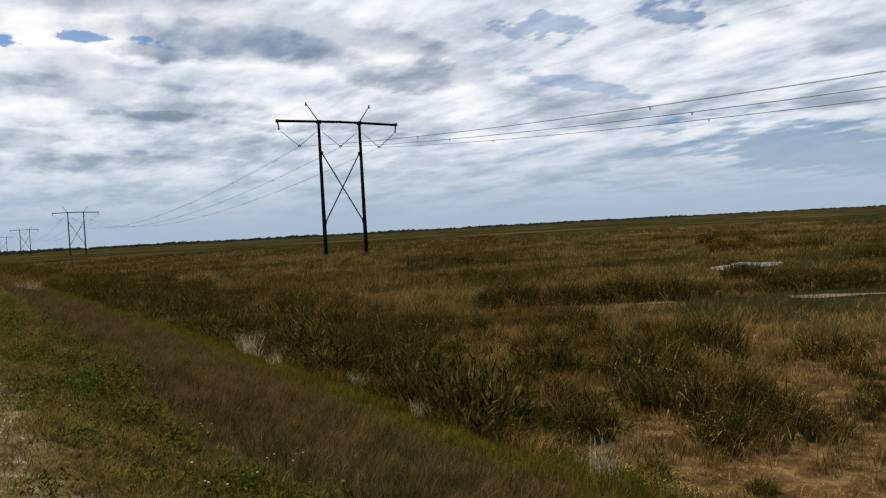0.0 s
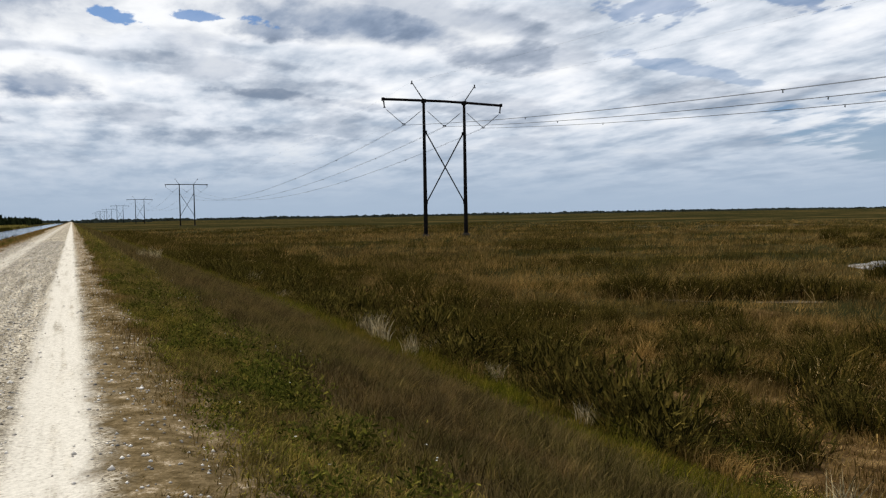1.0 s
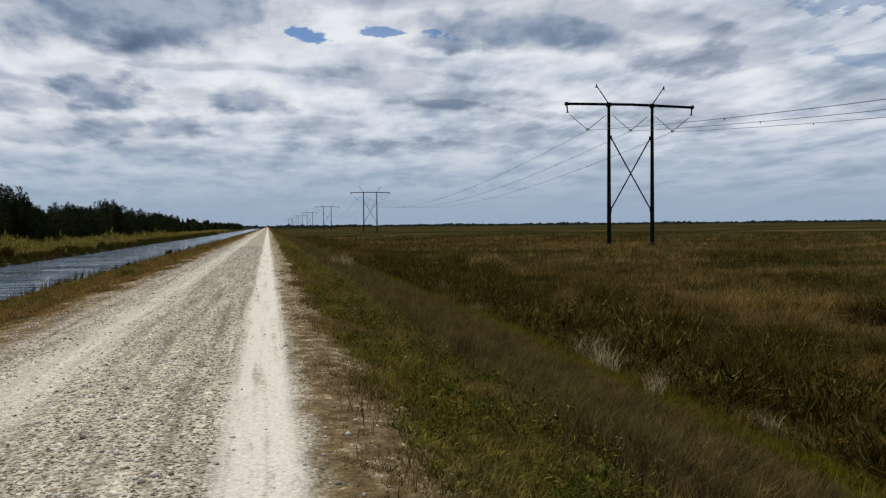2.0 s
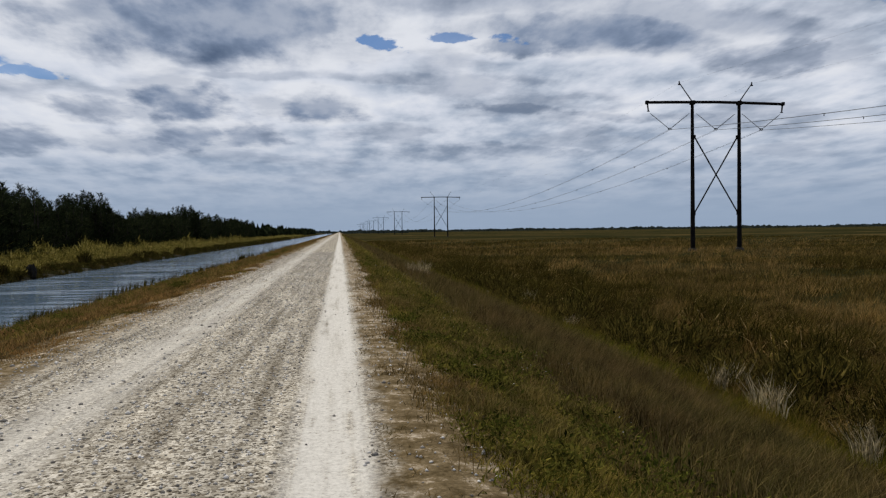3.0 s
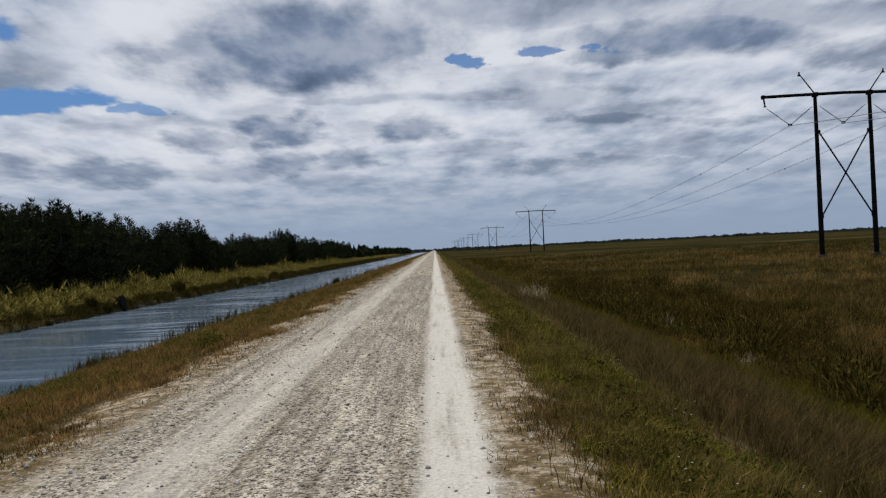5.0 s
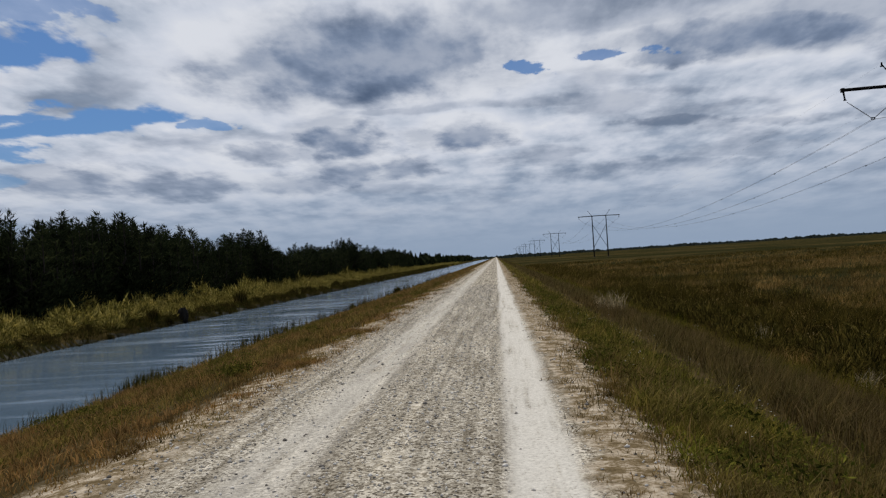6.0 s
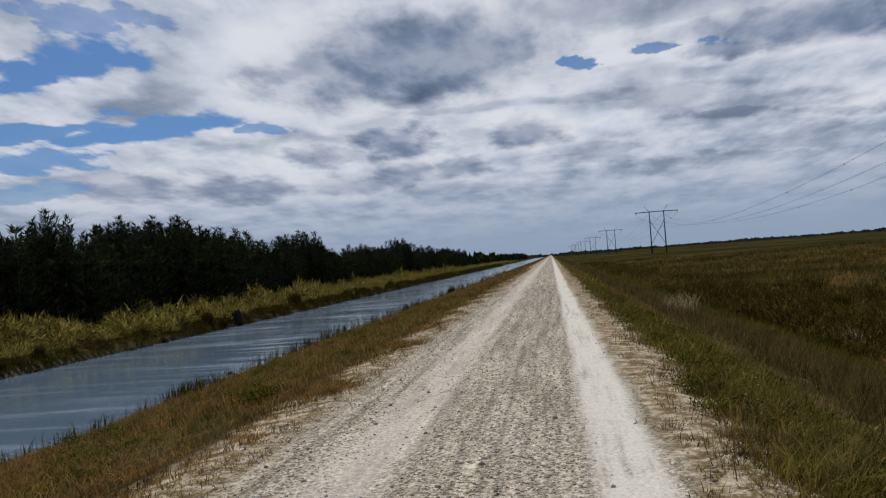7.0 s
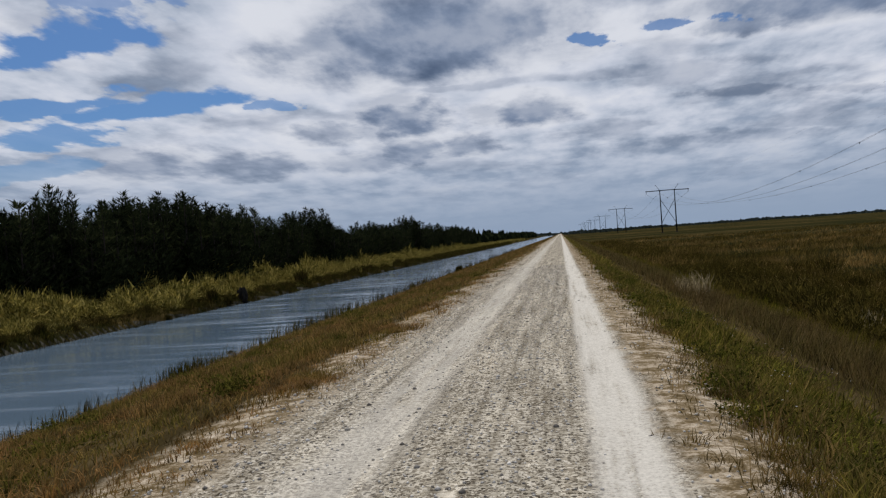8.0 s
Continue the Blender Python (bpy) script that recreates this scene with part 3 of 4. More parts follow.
pylon = build_pylon()
pylon.location = (LINE_X, FIRST_Y, FOOT_Z)
tagged(pylon, "tall dark H-frame power pylon with two poles and crossed braces", "pylon", "pylons of the power line")
for k in (-1, 1, 2, 3, 4, 5, 6):
    copy_thing(pylon, pose(LINE_X, FIRST_Y + SPAN * k, FOOT_Z, 0, 0, (k * 37 % 5 - 2) * 0.3))


def cable(bm, x0, z0, y0, y1, sag, r, n=40, off=0.0):
    prev = None
    for k in range(n + 1):
        f = k / n
        p = Vector((x0, y0 + (y1 - y0) * f, z0 - 4 * sag * f * (1 - f)))
        ring = [bm.verts.new(p + Vector((r * math.cos(a * math.tau / 5), 0, r * math.sin(a * math.tau / 5)))) for a in range(5)]
        if prev:
            for a in range(5):
                bm.faces.new((prev[a], prev[(a + 1) % 5], ring[(a + 1) % 5], ring[a]))
        prev = ring


SAG, SAG_EARTH = 12.0, 8.5
for k in (-1, 0, 1):
    ya, yb = FIRST_Y + SPAN * k, FIRST_Y + SPAN * (k + 1)
    for p in PHASES:
        bundle = empty("power_cable", (LINE_X + p, ya, HANG_Z))
        tagged(bundle, "sagging grey twin power cable with spacers between pylons", "power cable", "cables of the power line")
        for s in (-1, 1):
            bm = bmesh.new()
            cable(bm, s * 0.23, 0, 0, yb - ya, SAG, 0.026)
            part("wire", bm, M_WIRE, bundle)
        for i in range(1, 9):
            f = i / 9 + 0.01 * math.sin(i * 5 + p)
            bm = bmesh.new()
            z = -4 * SAG * f * (1 - f)
            y = f * (yb - ya)
            tube(bm, (-0.28, y, z), (0.28, y, z), 0.06, 0.06, 6)
            tube(bm, (0, y, z), (0, y, z - 0.35), 0.05, 0.09, 6)
            part("spacer", bm, M_STEEL, bundle)
    for s in (-1, 1):
        bm = bmesh.new()
        cable(bm, 0, 0, 0, yb - ya, SAG_EARTH, 0.008)
        ob = part("earth_wire", bm, M_WIRE)
        ob.location = (LINE_X + s * 8.85, ya, ARM_Z + 4.7)
        tagged(ob, "thin earth wire strung along the tops of the pylons", "wire", "earth wires of the power line")

# ---------------------------------------------------------------- trees beyond the canal


def build_pine(seed, height, width):
    """A she-oak: tapered trunk, rising limbs, and plumes of fine drooping sprays with gaps between."""
    rng = np.random.default_rng(seed)
    root = empty("tree")
    bm = bmesh.new()
    leaders = []
    for k in range(10):
        a, r = rng.uniform(0, math.tau), (0.0 if k == 0 else width * rng.uniform(0.4, 1.4))
        leaders.append((r * math.cos(a), r * math.sin(a), height * (1.0 if k == 0 else rng.uniform(0.62, 0.98))))
    for k in range(5):
        tube(bm, (0, 0, height * 0.19 * k - 0.3), (0, 0, height * 0.19 * (k + 1) - 0.3), 0.17 * (1 - k / 5.6), 0.17 * (1 - (k + 1) / 5.6), 7, k == 0)
    for lx, ly, lz in leaders[1:]:
        tube(bm, (0, 0, lz * 0.16), (lx, ly, lz * 0.5), 0.08, 0.05, 5, False)
        tube(bm, (lx, ly, lz * 0.5), (lx, ly, lz * 0.97), 0.05, 0.012, 5, False)
    for k in range(14):
        lx, ly, lz = leaders[rng.integers(0, 10)]
        z, a = lz * rng.uniform(0.3, 0.9), rng.uniform(0, math.tau)
        r = width * rng.uniform(0.25, 0.6) * (1.1 - z / lz)
        tube(bm, (lx, ly, z), (lx + r * math.cos(a), ly + r * math.sin(a), z + r * 1.6), 0.03, 0.008, 4, False)
    part("trunk", bm, M_BARK, root)
    n = 3300
    L = np.array(leaders)[rng.integers(0, 10, n)]
    f = rng.uniform(0.0, 1.0, n) ** 0.9
    az = rng.uniform(0, math.tau, n)
    rad = width * 0.62 * (1.02 - f) ** 0.62 * np.sqrt(rng.uniform(0, 1, n)) * (0.85 + 0.2 * np.sin(f * 11 + L[:, 0] * 7 + 2 * az))
    c = np.stack([L[:, 0] + rad * np.cos(az), L[:, 1] + rad * np.sin(az), L[:, 2] * f - 0.3], -1)
    ln = rng.uniform(0.25, 0.65, n)[:, None]
    up = rng.uniform(0.6, 1.55, n)
    d = np.stack([np.cos(az) * np.cos(up), np.sin(az) * np.cos(up), np.sin(up)], -1)
    side = np.cross(d, rng.normal(0, 1, (n, 3)))
    side /= np.linalg.norm(side, axis=1)[:, None]
    w = (rng.uniform(0.035, 0.09, n) * (1.2 - 0.4 * f))[:, None]
    v = np.stack([c + side * w, c - side * w, c + d * ln], 1).reshape(-1, 3)
    t = np.arange(n * 3).reshape(-1, 3)
    crown = new("crown", tri_mesh("crown", v, t, M_NEEDLE))
    crown.parent = root
    return root


PINES = [build_pine(11, 10.4, 1.9), build_pine(12, 11.4, 1.7), build_pine(13, 9.6, 2.2), build_pine(14, 12.0, 1.8), build_pine(15, 8.8, 2.3)]
for ob in PINES:
    tagged(ob, "dark feathery she-oak tree in a dense belt beyond the canal", "tree", "tree belt beyond the canal")
tree_rng = random.Random(8)
first_used = set()
ty = 66.0
while ty < 480:
    for row in range(3 if ty < 230 else 2):
        k = tree_rng.randrange(5)
        x = -54.5 - row * 2.6 + tree_rng.uniform(-1.6, 1.6)
        y = ty + tree_rng.uniform(-1.5, 1.5)
        s = tree_rng.uniform(0.80, 1.08) * (1.0 + 0.10 * math.sin(ty * 0.11))
        s *= 0.94 if ty < 74 else 1.13 if ty < 150 else 1.0
        m = pose(x, y, -2.2, 0, 0, tree_rng.uniform(0, 360)) @ Matrix.Diagonal((s * 1.38, s * 1.38, s, 1))
        if k in first_used:
            copy_thing(PINES[k], m)
        else:
            first_used.add(k)
            PINES[k].matrix_basis = m
    ty += 2.0 + ty * 0.006

for x, y, k, s in ((-54.2, 95, 3, 1.12), (-56.9, 101.5, 1, 1.0), (-54.0, 283, 3, 1.2), (-54.8, 290, 1, 1.3), (-53.6, 296, 3, 1.22), (-55.2, 303, 0, 1.35)):
    copy_thing(PINES[k], pose(x, y, -2.2, 0, 0, 40 * k + y) @ Matrix.Diagonal((s, s, s, 1)))


def woods_strip(name, x0, y0, x1, y1, n, hmin, hmax, wid, depth, base, seed, mat, label):
    """A far belt of woods: a ragged run of overlapping leafy tufts."""
    rng = np.random.default_rng(seed)
    f = np.sort(rng.uniform(0, 1, n))
    vs, ts, k = [], [], 0
    cx, cy = x0 + (x1 - x0) * f + rng.normal(0, depth, n), y0 + (y1 - y0) * f + rng.normal(0, depth, n)
    env = 0.72 + 0.28 * np.sin(f * 31 + seed) * np.sin(f * 83 + 1)
    hh = rng.uniform(hmin, hmax, n) * env
    for i in range(n):
        w = wid * rng.uniform(0.6, 1.4)
        for j in range(3):
            a = rng.uniform(0, math.pi)
            dx, dy = math.cos(a) * w / 2, math.sin(a) * w / 2
            h = hh[i] * rng.uniform(0.8, 1.05)
            vs += [(cx[i] - dx, cy[i] - dy, base), (cx[i] + dx, cy[i] + dy, base), (cx[i] + dx * 0.9, cy[i] + dy * 0.9, base + h * 0.62),
                   (cx[i] + dx * rng.uniform(-.3, .3), cy[i] + dy * .2, base + h), (cx[i] - dx * 0.9, cy[i] - dy * 0.9, base + h * 0.55)]
            ts += [(k, k + 1, k + 2), (k, k + 2, k + 3), (k, k + 3, k + 4)]
            k += 5
    ob = new(name, tri_mesh(name, vs, ts, mat))
    return tagged(ob, label, "woods", kind="stuff")


woods_strip("far_tree_belt", -57, 470, -50, 1500, 900, 7, 12, 5, 2.0, -2.3, 3, M_NEEDLE, "far dark end of the tree belt along the canal")
woods_strip("far_woods", -600, 3900, 4300, 3300, 1500, 11, 18, 28, 60, -4, 4, M_HAZED_WOOD, "low blue-green woods along the horizon, paled for haze")
woods_strip("far_woods", 3300, 3700, 4700, -2500, 1100, 7, 12, 28, 60, -4, 5, M_HAZED_WOOD, "low blue-green woods along the marsh's edge, paled for haze")
woods_strip("far_woods", -1500, 2300, 160, 2300, 500, 6, 14, 16, 30, -4, 6, M_HAZED_WOOD, "distant woods where the track meets the horizon")

# ---------------------------------------------------------------- grasses


def near_path(x, y):
    """Distance to the line that the track's middle follows."""
    return np.hypot(x - 0.5, np.where(y < -6, y + 6, np.where(y > 19, y - 19, 0)))


def scatter(n, x0, x1, y0, y1, density, seed):
    """Places drawn by a density over the plan."""
    rng = np.random.default_rng(seed)
    out = np.zeros((0, 2))
    ys = np.concatenate([np.linspace(y0, min(60, y1), 120), np.geomspace(60, y1, 90)[1:]]) if y1 > 60 else np.linspace(y0, y1, 160)
    xs = np.linspace(x0, x1, 60) if x1 < 60 else np.concatenate([np.linspace(x0, 60, 60), np.geomspace(60, x1, 50)[1:]])
    cx, cy = np.meshgrid((xs[1:] + xs[:-1]) / 2, (ys[1:] + ys[:-1]) / 2)
    ax, ay = np.meshgrid(np.diff(xs), np.diff(ys))
    w = (density(cx, cy) * ax * ay).ravel()
    k = rng.choice(len(w), n, p=w / w.sum())
    return cx.ravel()[k] + ax.ravel()[k] * rng.uniform(-.5, .5, n), cy.ravel()[k] + ay.ravel()[k] * rng.uniform(-.5, .5, n)


def blade_mesh(name, x, y, z, h, w, lean, mat, seed, fine=None, wind=(0.10, -0.05)):
    """Curved blades standing at the given places: five corners each where fine, three elsewhere."""
    rng = np.random.default_rng(seed)
    n = len(x)
    fine = np.ones(n, bool) if fine is None else fine
    az, la = rng.uniform(0, math.tau, n), rng.uniform(0, math.tau, n)
    sx, sy = np.cos(az) * w / 2, np.sin(az) * w / 2
    l = lean * h * rng.uniform(0.2, 1.0, n)
    lx, ly = np.cos(la) * l + wind[0] * h, np.sin(la) * l + wind[1] * h
    tip = np.stack([x + lx, y + ly, z + h * np.maximum(1 - 0.25 * (l / np.maximum(h, 1e-3)) ** 2, 0.2)], -1)
    b0, b1 = np.stack([x - sx, y - sy, z], -1), np.stack([x + sx, y + sy, z], -1)
    m = np.stack([x + lx * 0.32, y + ly * 0.32, z + h * 0.58], -1)
    o = np.stack([sx, sy, sx * 0], -1) * 0.75
    k = fine
    v1 = np.stack([b0[k], b1[k], (m + o)[k], (m - o)[k], tip[k]], 1).reshape(-1, 3)
    b = np.arange(k.sum()) * 5
    t1 = np.concatenate([np.stack([b, b + 1, b + 2], -1), np.stack([b, b + 2, b + 3], -1), np.stack([b + 3, b + 2, b + 4], -1)])
    v2 = np.stack([b0[~k], b1[~k], tip[~k]], 1).reshape(-1, 3)
    t2 = np.arange(len(v2)).reshape(-1, 3) + len(v1)
    return tri_mesh(name, np.concatenate([v1, v2]), np.concatenate([t1, t2]), mat)


def fine_mask(grow):
    return grow < 1.45


def meadow(name, label, category, n, x0, x1, y0, y1, mat, height, width, lean, seed, tuft=6, spread=0.10, dens=None, falloff=1.5, near=9.0, hmap=None, single=False):
    """A stand of grass: tufts of several blades, thinning and coarsening with distance."""
    rng = np.random.default_rng(seed)

    def density(x, y):
        d = (np.maximum(near_path(x, y), near) / near) ** -falloff
        return d * dens(x, y) if dens else d
    cx, cy = scatter(n // tuft, x0, x1, y0, y1, density, seed)
    grow = np.repeat((np.maximum(near_path(cx, cy), near) / near) ** (falloff * 0.42), tuft)
    th = np.repeat(rng.uniform(0.38, 1.5, len(cx)) * (hmap(cx, cy) if hmap else 1), tuft)
    x = np.repeat(cx, tuft) + rng.normal(0, spread, len(cx) * tuft) * np.sqrt(grow)
    y = np.repeat(cy, tuft) + rng.normal(0, spread, len(cx) * tuft) * np.sqrt(grow)
    x = np.clip(x, x0 - .3, x1 + .3)
    h = height * th * rng.uniform(0.55, 1.2, len(x))
    ob = new(name, blade_mesh(name, x, y, ground_z(x, y) - 0.03, h, width * grow * rng.uniform(0.6, 1.4, len(x)), lean, mat, seed + 1, fine_mask(grow) & (not single)))
    return tagged(ob, label, category, kind="stuff")


def wave(x, y, s, a=0.0):
    """Smooth patchiness between 0 and 1."""
    v = np.sin(x / s + a) * np.cos(y / s * 0.83 + 1.7 * a) + np.sin((x * 0.6 + y * 0.8) / s * 1.7 + a) * 0.6 + np.sin((x * 0.9 - y * 0.5) / s * 3.1 + 2 * a) * 0.4
    return np.clip(0.5 + v * 0.32, 0, 1)


def in_ponds(x, y):
    hit = np.zeros(np.shape(x), bool)
    for cx, cy, rx, ry, turn in PONDS:
        dx, dy = x - cx, y - cy
        a, b = dx * math.cos(turn) + dy * math.sin(turn), -dx * math.sin(turn) + dy * math.cos(turn)
        hit |= (a / rx) ** 2 + (b / ry) ** 2 < 0.7
    return hit


# right verge: sparse dry blades on the stony shoulder, then short green and tan grass
meadow("verge_grass", "short mixed green and straw-coloured grass on the levee verge", "grass", 95000, 0.65, 3.4, -8, 420, M_VERGE, 0.16, 0.009, 1.0, 21, 9, 0.05,
       dens=lambda x, y: np.clip((x - shoulder_edge(y) + 0.2) / 0.45, 0.015, 1) ** 1.4 * (0.35 + 0.65 * wave(x * 2, y, 0.8)), near=4.0, falloff=1.45,
       hmap=lambda x, y: np.clip((x - 0.9) / 1.0, 0.35, 1.2) * (0.45 + 0.6 * wave(x, y, 1.1, 2) + 1.1 * wave(x, y, 0.45, 4) ** 3))
meadow("green_grass", "low broad-leaved yellow-green grass on the levee verge", "grass", 90000, 1.5, 4.2, -8, 420, M_GREEN, 0.12, 0.016, 1.4, 44, 7, 0.05,
       dens=lambda x, y: np.exp(-((x - 2.25 - 0.014 * np.clip(y, 0, 30)) / (0.6 + 0.008 * np.clip(y, 0, 30))) ** 2) * (0.25 + 0.75 * wave(x * 1.5, y, 0.9, 4)), near=4.0, falloff=1.45, hmap=lambda x, y: 0.5 + 0.8 * wave(x, y, 0.6, 2))
meadow("dry_stalks", "thin pale dry stalks standing in the verge grass", "grass", 7000, 1.2, 3.4, -6, 70, M_DRY, 0.26, 0.006, 0.7, 43, 5, 0.07, near=4.0, falloff=1.3,
       dens=lambda x, y: wave(x * 1.4, y, 0.9, 3) ** 3 + 0.03)
meadow("brown_grass", "feathery brown seeding grass along the levee slope", "grass", 125000, 2.9, 8.0, -8, 600, M_BROWN, 0.46, 0.010, 0.8, 22, 8, 0.09,
       dens=lambda x, y: np.clip((x - 3.05 - 0.03 * np.clip(y, 0, 30)) / 1.3 + 0.5 * (wave(x, y, 0.7, 2) - 0.4), 0.03, 1) * np.clip((8.2 - x) / 0.8, 0.1, 1), near=5.0, falloff=1.4, hmap=lambda x, y: np.clip((x - 2.0) / 1.8, 0.4, 1))
meadow("foot_grass", "fresh yellow-green grass at the foot of the levee", "grass", 60000, 7.4, 12.8, -8, 600, M_FOOT, 0.42, 0.012, 0.7, 23, 8, 0.12, near=8.0,
       hmap=lambda x, y: 0.5 + 0.4 * wave(x, y, 1.6, 5) + 1.0 * wave(x, y, 0.6, 1) ** 3)


def open_litter(x, y):
    """The flattened reed litter near the levee's foot, 1 in the open."""
    return np.clip(1.3 - np.hypot((x - 16) / 10, (y - 2) / 9) ** 2, 0, 1)


def reed_density(x, y):
    o = open_litter(x, y)
    gap = np.clip(1.5 - 2.2 * wave(x, y, 2.2, 0.6), 0.22, 1) * o + (1 - o)
    belt = 1 - 0.8 * np.clip((21 - x) / 5, 0, 1) * np.clip((y - 8) / 6, 0, 1) * np.clip((140 - y) / 40, 0, 1)
    return belt * gap * np.where(in_ponds(x, y), 0.22, 1.0) * (0.35 + 0.9 * wave(x, y, 7, 1.0)) * np.clip((330 - near_path(x, y) + 120 * wave(x, y, 30, 2)) / 220, 0, 1)


meadow("marsh_reeds", "tan and olive reeds and sedge covering the marsh", "reeds", 250000, 12.3, 520, -25, 900, M_REED, 0.85, 0.022, 0.85, 24, 7, 0.22,
       dens=reed_density, falloff=1.5, near=18.0, hmap=lambda x, y: (0.35 + 0.55 * wave(x, y, 5, 3) + 0.6 * wave(x, y, 1.1, 8) ** 2) * (1 - 0.4 * open_litter(x, y)))


def band_density(x, y):
    """Dark green stands along the levee's foot, beyond the open litter and between the pools."""
    t = (x - 38) * math.cos(0.74) - (y - 28) * math.sin(0.74)
    d = (x - 41) * math.sin(0.74) + (y - 30) * math.cos(0.74)
    a = np.exp(-((d - 2.6) / 2.2) ** 2) * (np.abs(t) < 26)
    b = np.exp(-np.clip((x - 20) / 6, 0, None) ** 2) * np.clip((y - 14) / 8, 0, 1) * (0.25 + 0.9 * wave(x, y, 3.5, 2)) * np.clip((x - 12.5) / 2.5, 0.1, 1)
    c = 0.6 * (wave(x, y, 14, 5) > 0.6) * (y > 45)
    return np.where(in_ponds(x, y), 0, 2.2 * a + b + c + 1e-4)


meadow("sedge_stand", "dark green sedge standing in drifts in the marsh", "sedge", 130000, 12.3, 260, -25, 400, M_SEDGE, 1.1, 0.025, 1.2, 25, 9, 0.26, dens=band_density, falloff=1.3, near=18.0,
       hmap=lambda x, y: 0.3 + 0.55 * wave(x, y, 2.6, 6) + 0.65 * wave(x, y, 0.9, 3) ** 2)

meadow("reed_clumps", "loose tan and olive reed clumps standing out of the litter", "reeds", 42000, 11.2, 34, -12, 48, M_REED, 0.8, 0.016, 1.1, 41, 45, 0.16, near=18.0,
       hmap=lambda x, y: 0.35 + 0.9 * wave(x, y, 1.7, 2))
meadow("reed_litter", "flattened dead reeds lying on the marsh floor", "reed litter", 90000, 12.3, 40, -14, 34, M_DEAD, 0.11, 0.028, 5.0, 29, 5, 0.25, near=18.0, single=True,
       dens=lambda x, y: 0.1 + open_litter(x, y))

meadow("shoulder_grass", "thin dry tufts on the stony shoulder", "grass", 36000, 0.7, 2.0, -8, 120, M_DRY, 0.10, 0.008, 1.1, 33, 12, 0.045, near=4.0, falloff=1.3,
       dens=lambda x, y: np.clip((x - shoulder_edge(y) + 0.6) / 0.7, 0.02, 1) * (wave(x * 1.5, y, 0.55, 7) ** 3 + 0.05))
meadow("shoulder_grass", "thin reddish tufts along the road's canal-side edge", "grass", 26000, -3.6, -2.1, 7, 120, M_BANK, 0.13, 0.009, 1.0, 34, 12, 0.05, near=10.0, falloff=1.3,
       dens=lambda x, y: np.clip((-2.15 - x) / 0.6, 0.03, 1) * (wave(x * 1.5, y, 0.6, 3) ** 3 + 0.03))

# left bank, from the road's edge to the water, and the far bank
meadow("bank_grass", "reddish-brown and olive grass on the canal bank", "grass", 125000, -18.6, -2.5, 7, 500, M_BANK, 0.30, 0.013, 1.2, 26, 9, 0.10,
       dens=lambda x, y: np.clip((bank_edge(y) - x) / 0.45, 0.015, 1) ** 1.4 * (0.4 + 0.6 * wave(x, y, 1.3, 1)), near=13.0, hmap=lambda x, y: np.clip((-2.2 - x) / 2.2, 0.4, 1) * (0.35 + 0.6 * wave(x, y, 1.2, 3) + 0.8 * wave(x, y, 0.5, 5) ** 3))
meadow("waterside_weeds", "tall dry weeds standing along the water's edge", "weeds", 2600, -18.4, -15.4, 20, 300, M_SHADE_EDGE, 1.0, 0.028, 0.35, 27, 3, 0.10, near=34.0, dens=lambda x, y: wave(x, y, 1.7, 2) ** 4 + .04)
meadow("far_bank_cane", "tall yellow-green cane grass in mounds on the canal's far bank", "grass", 90000, -53.5, -37.4, 60, 900, M_FARBANK, 0.85, 0.045, 1.4, 28, 40, 0.6, near=80.0, falloff=1.3, single=True,
       hmap=lambda x, y: (0.6 + 0.5 * wave(x, y, 6, 4) + 0.5 * wave(x, y, 2.3, 1) ** 2) * np.clip((-35.8 - x) / 4.5, 0.4, 1.5))
# dark strip at the waterline: shade below the cane, painted as blade colour
meadow("bank_edge_grass", "grass overhanging the canal's far edge, coloured dark for the bank's shade", "grass", 36000, -38.6, -36.0, 55, 600, M_SHADE_EDGE, 1.15, 0.05, 1.0, 36, 14, 0.22, near=80.0, falloff=1.2, single=True,
       hmap=lambda x, y: 0.3 + 0.9 * wave(x, y, 1.6, 5))
meadow("far_bank_grass", "shorter dark grass between the cane mounds", "grass", 40000, -54, -36.2, 60, 900, M_SEDGE, 0.75, 0.05, 0.8, 35, 10, 0.3, near=80.0, falloff=1.3, single=True)


# ---------------------------------------------------------------- single plants


def build_clump(name, seed, n, radius, height, width, lean, mat):
    """A tussock of arching blades from one crown."""
    rng = np.random.default_rng(seed)
    r, a = radius * np.sqrt(rng.uniform(0, 1, n)), rng.uniform(0, math.tau, n)
    x, y = r * np.cos(a), r * np.sin(a) * 0.8
    h = height * rng.uniform(0.45, 1.1, n) * (1 - 0.35 * (r / radius) ** 2)
    me = blade_mesh(name, x, y, np.full(n, -0.05), h, width * rng.uniform(0.6, 1.4, n), lean, mat, seed + 1)
    return new(name, me)


def plant(kinds, places, label, category, group, seed, smin=0.8, smax=1.2, sink=0.0):
    """Sets copies of the built plants at the places (x, y, size)."""
    rng = random.Random(seed)
    used = set()
    for x, y, s in places:
        k = rng.randrange(len(kinds))
        s *= rng.uniform(smin, smax)
        m = pose(x, y, float(ground_z(x, y)) - sink, 0, 0, rng.uniform(0, 360)) @ Matrix.Diagonal((s, s, s * rng.uniform(0.85, 1.1), 1))
        ob = kinds[k]
        if ob in used:
            copy_thing(ob, m)
        else:
            used.add(ob)
            tagged(ob, label, category, group)
            ob.matrix_basis = m
    for ob in kinds:
        if ob not in used:
            bpy.data.objects.remove(ob)


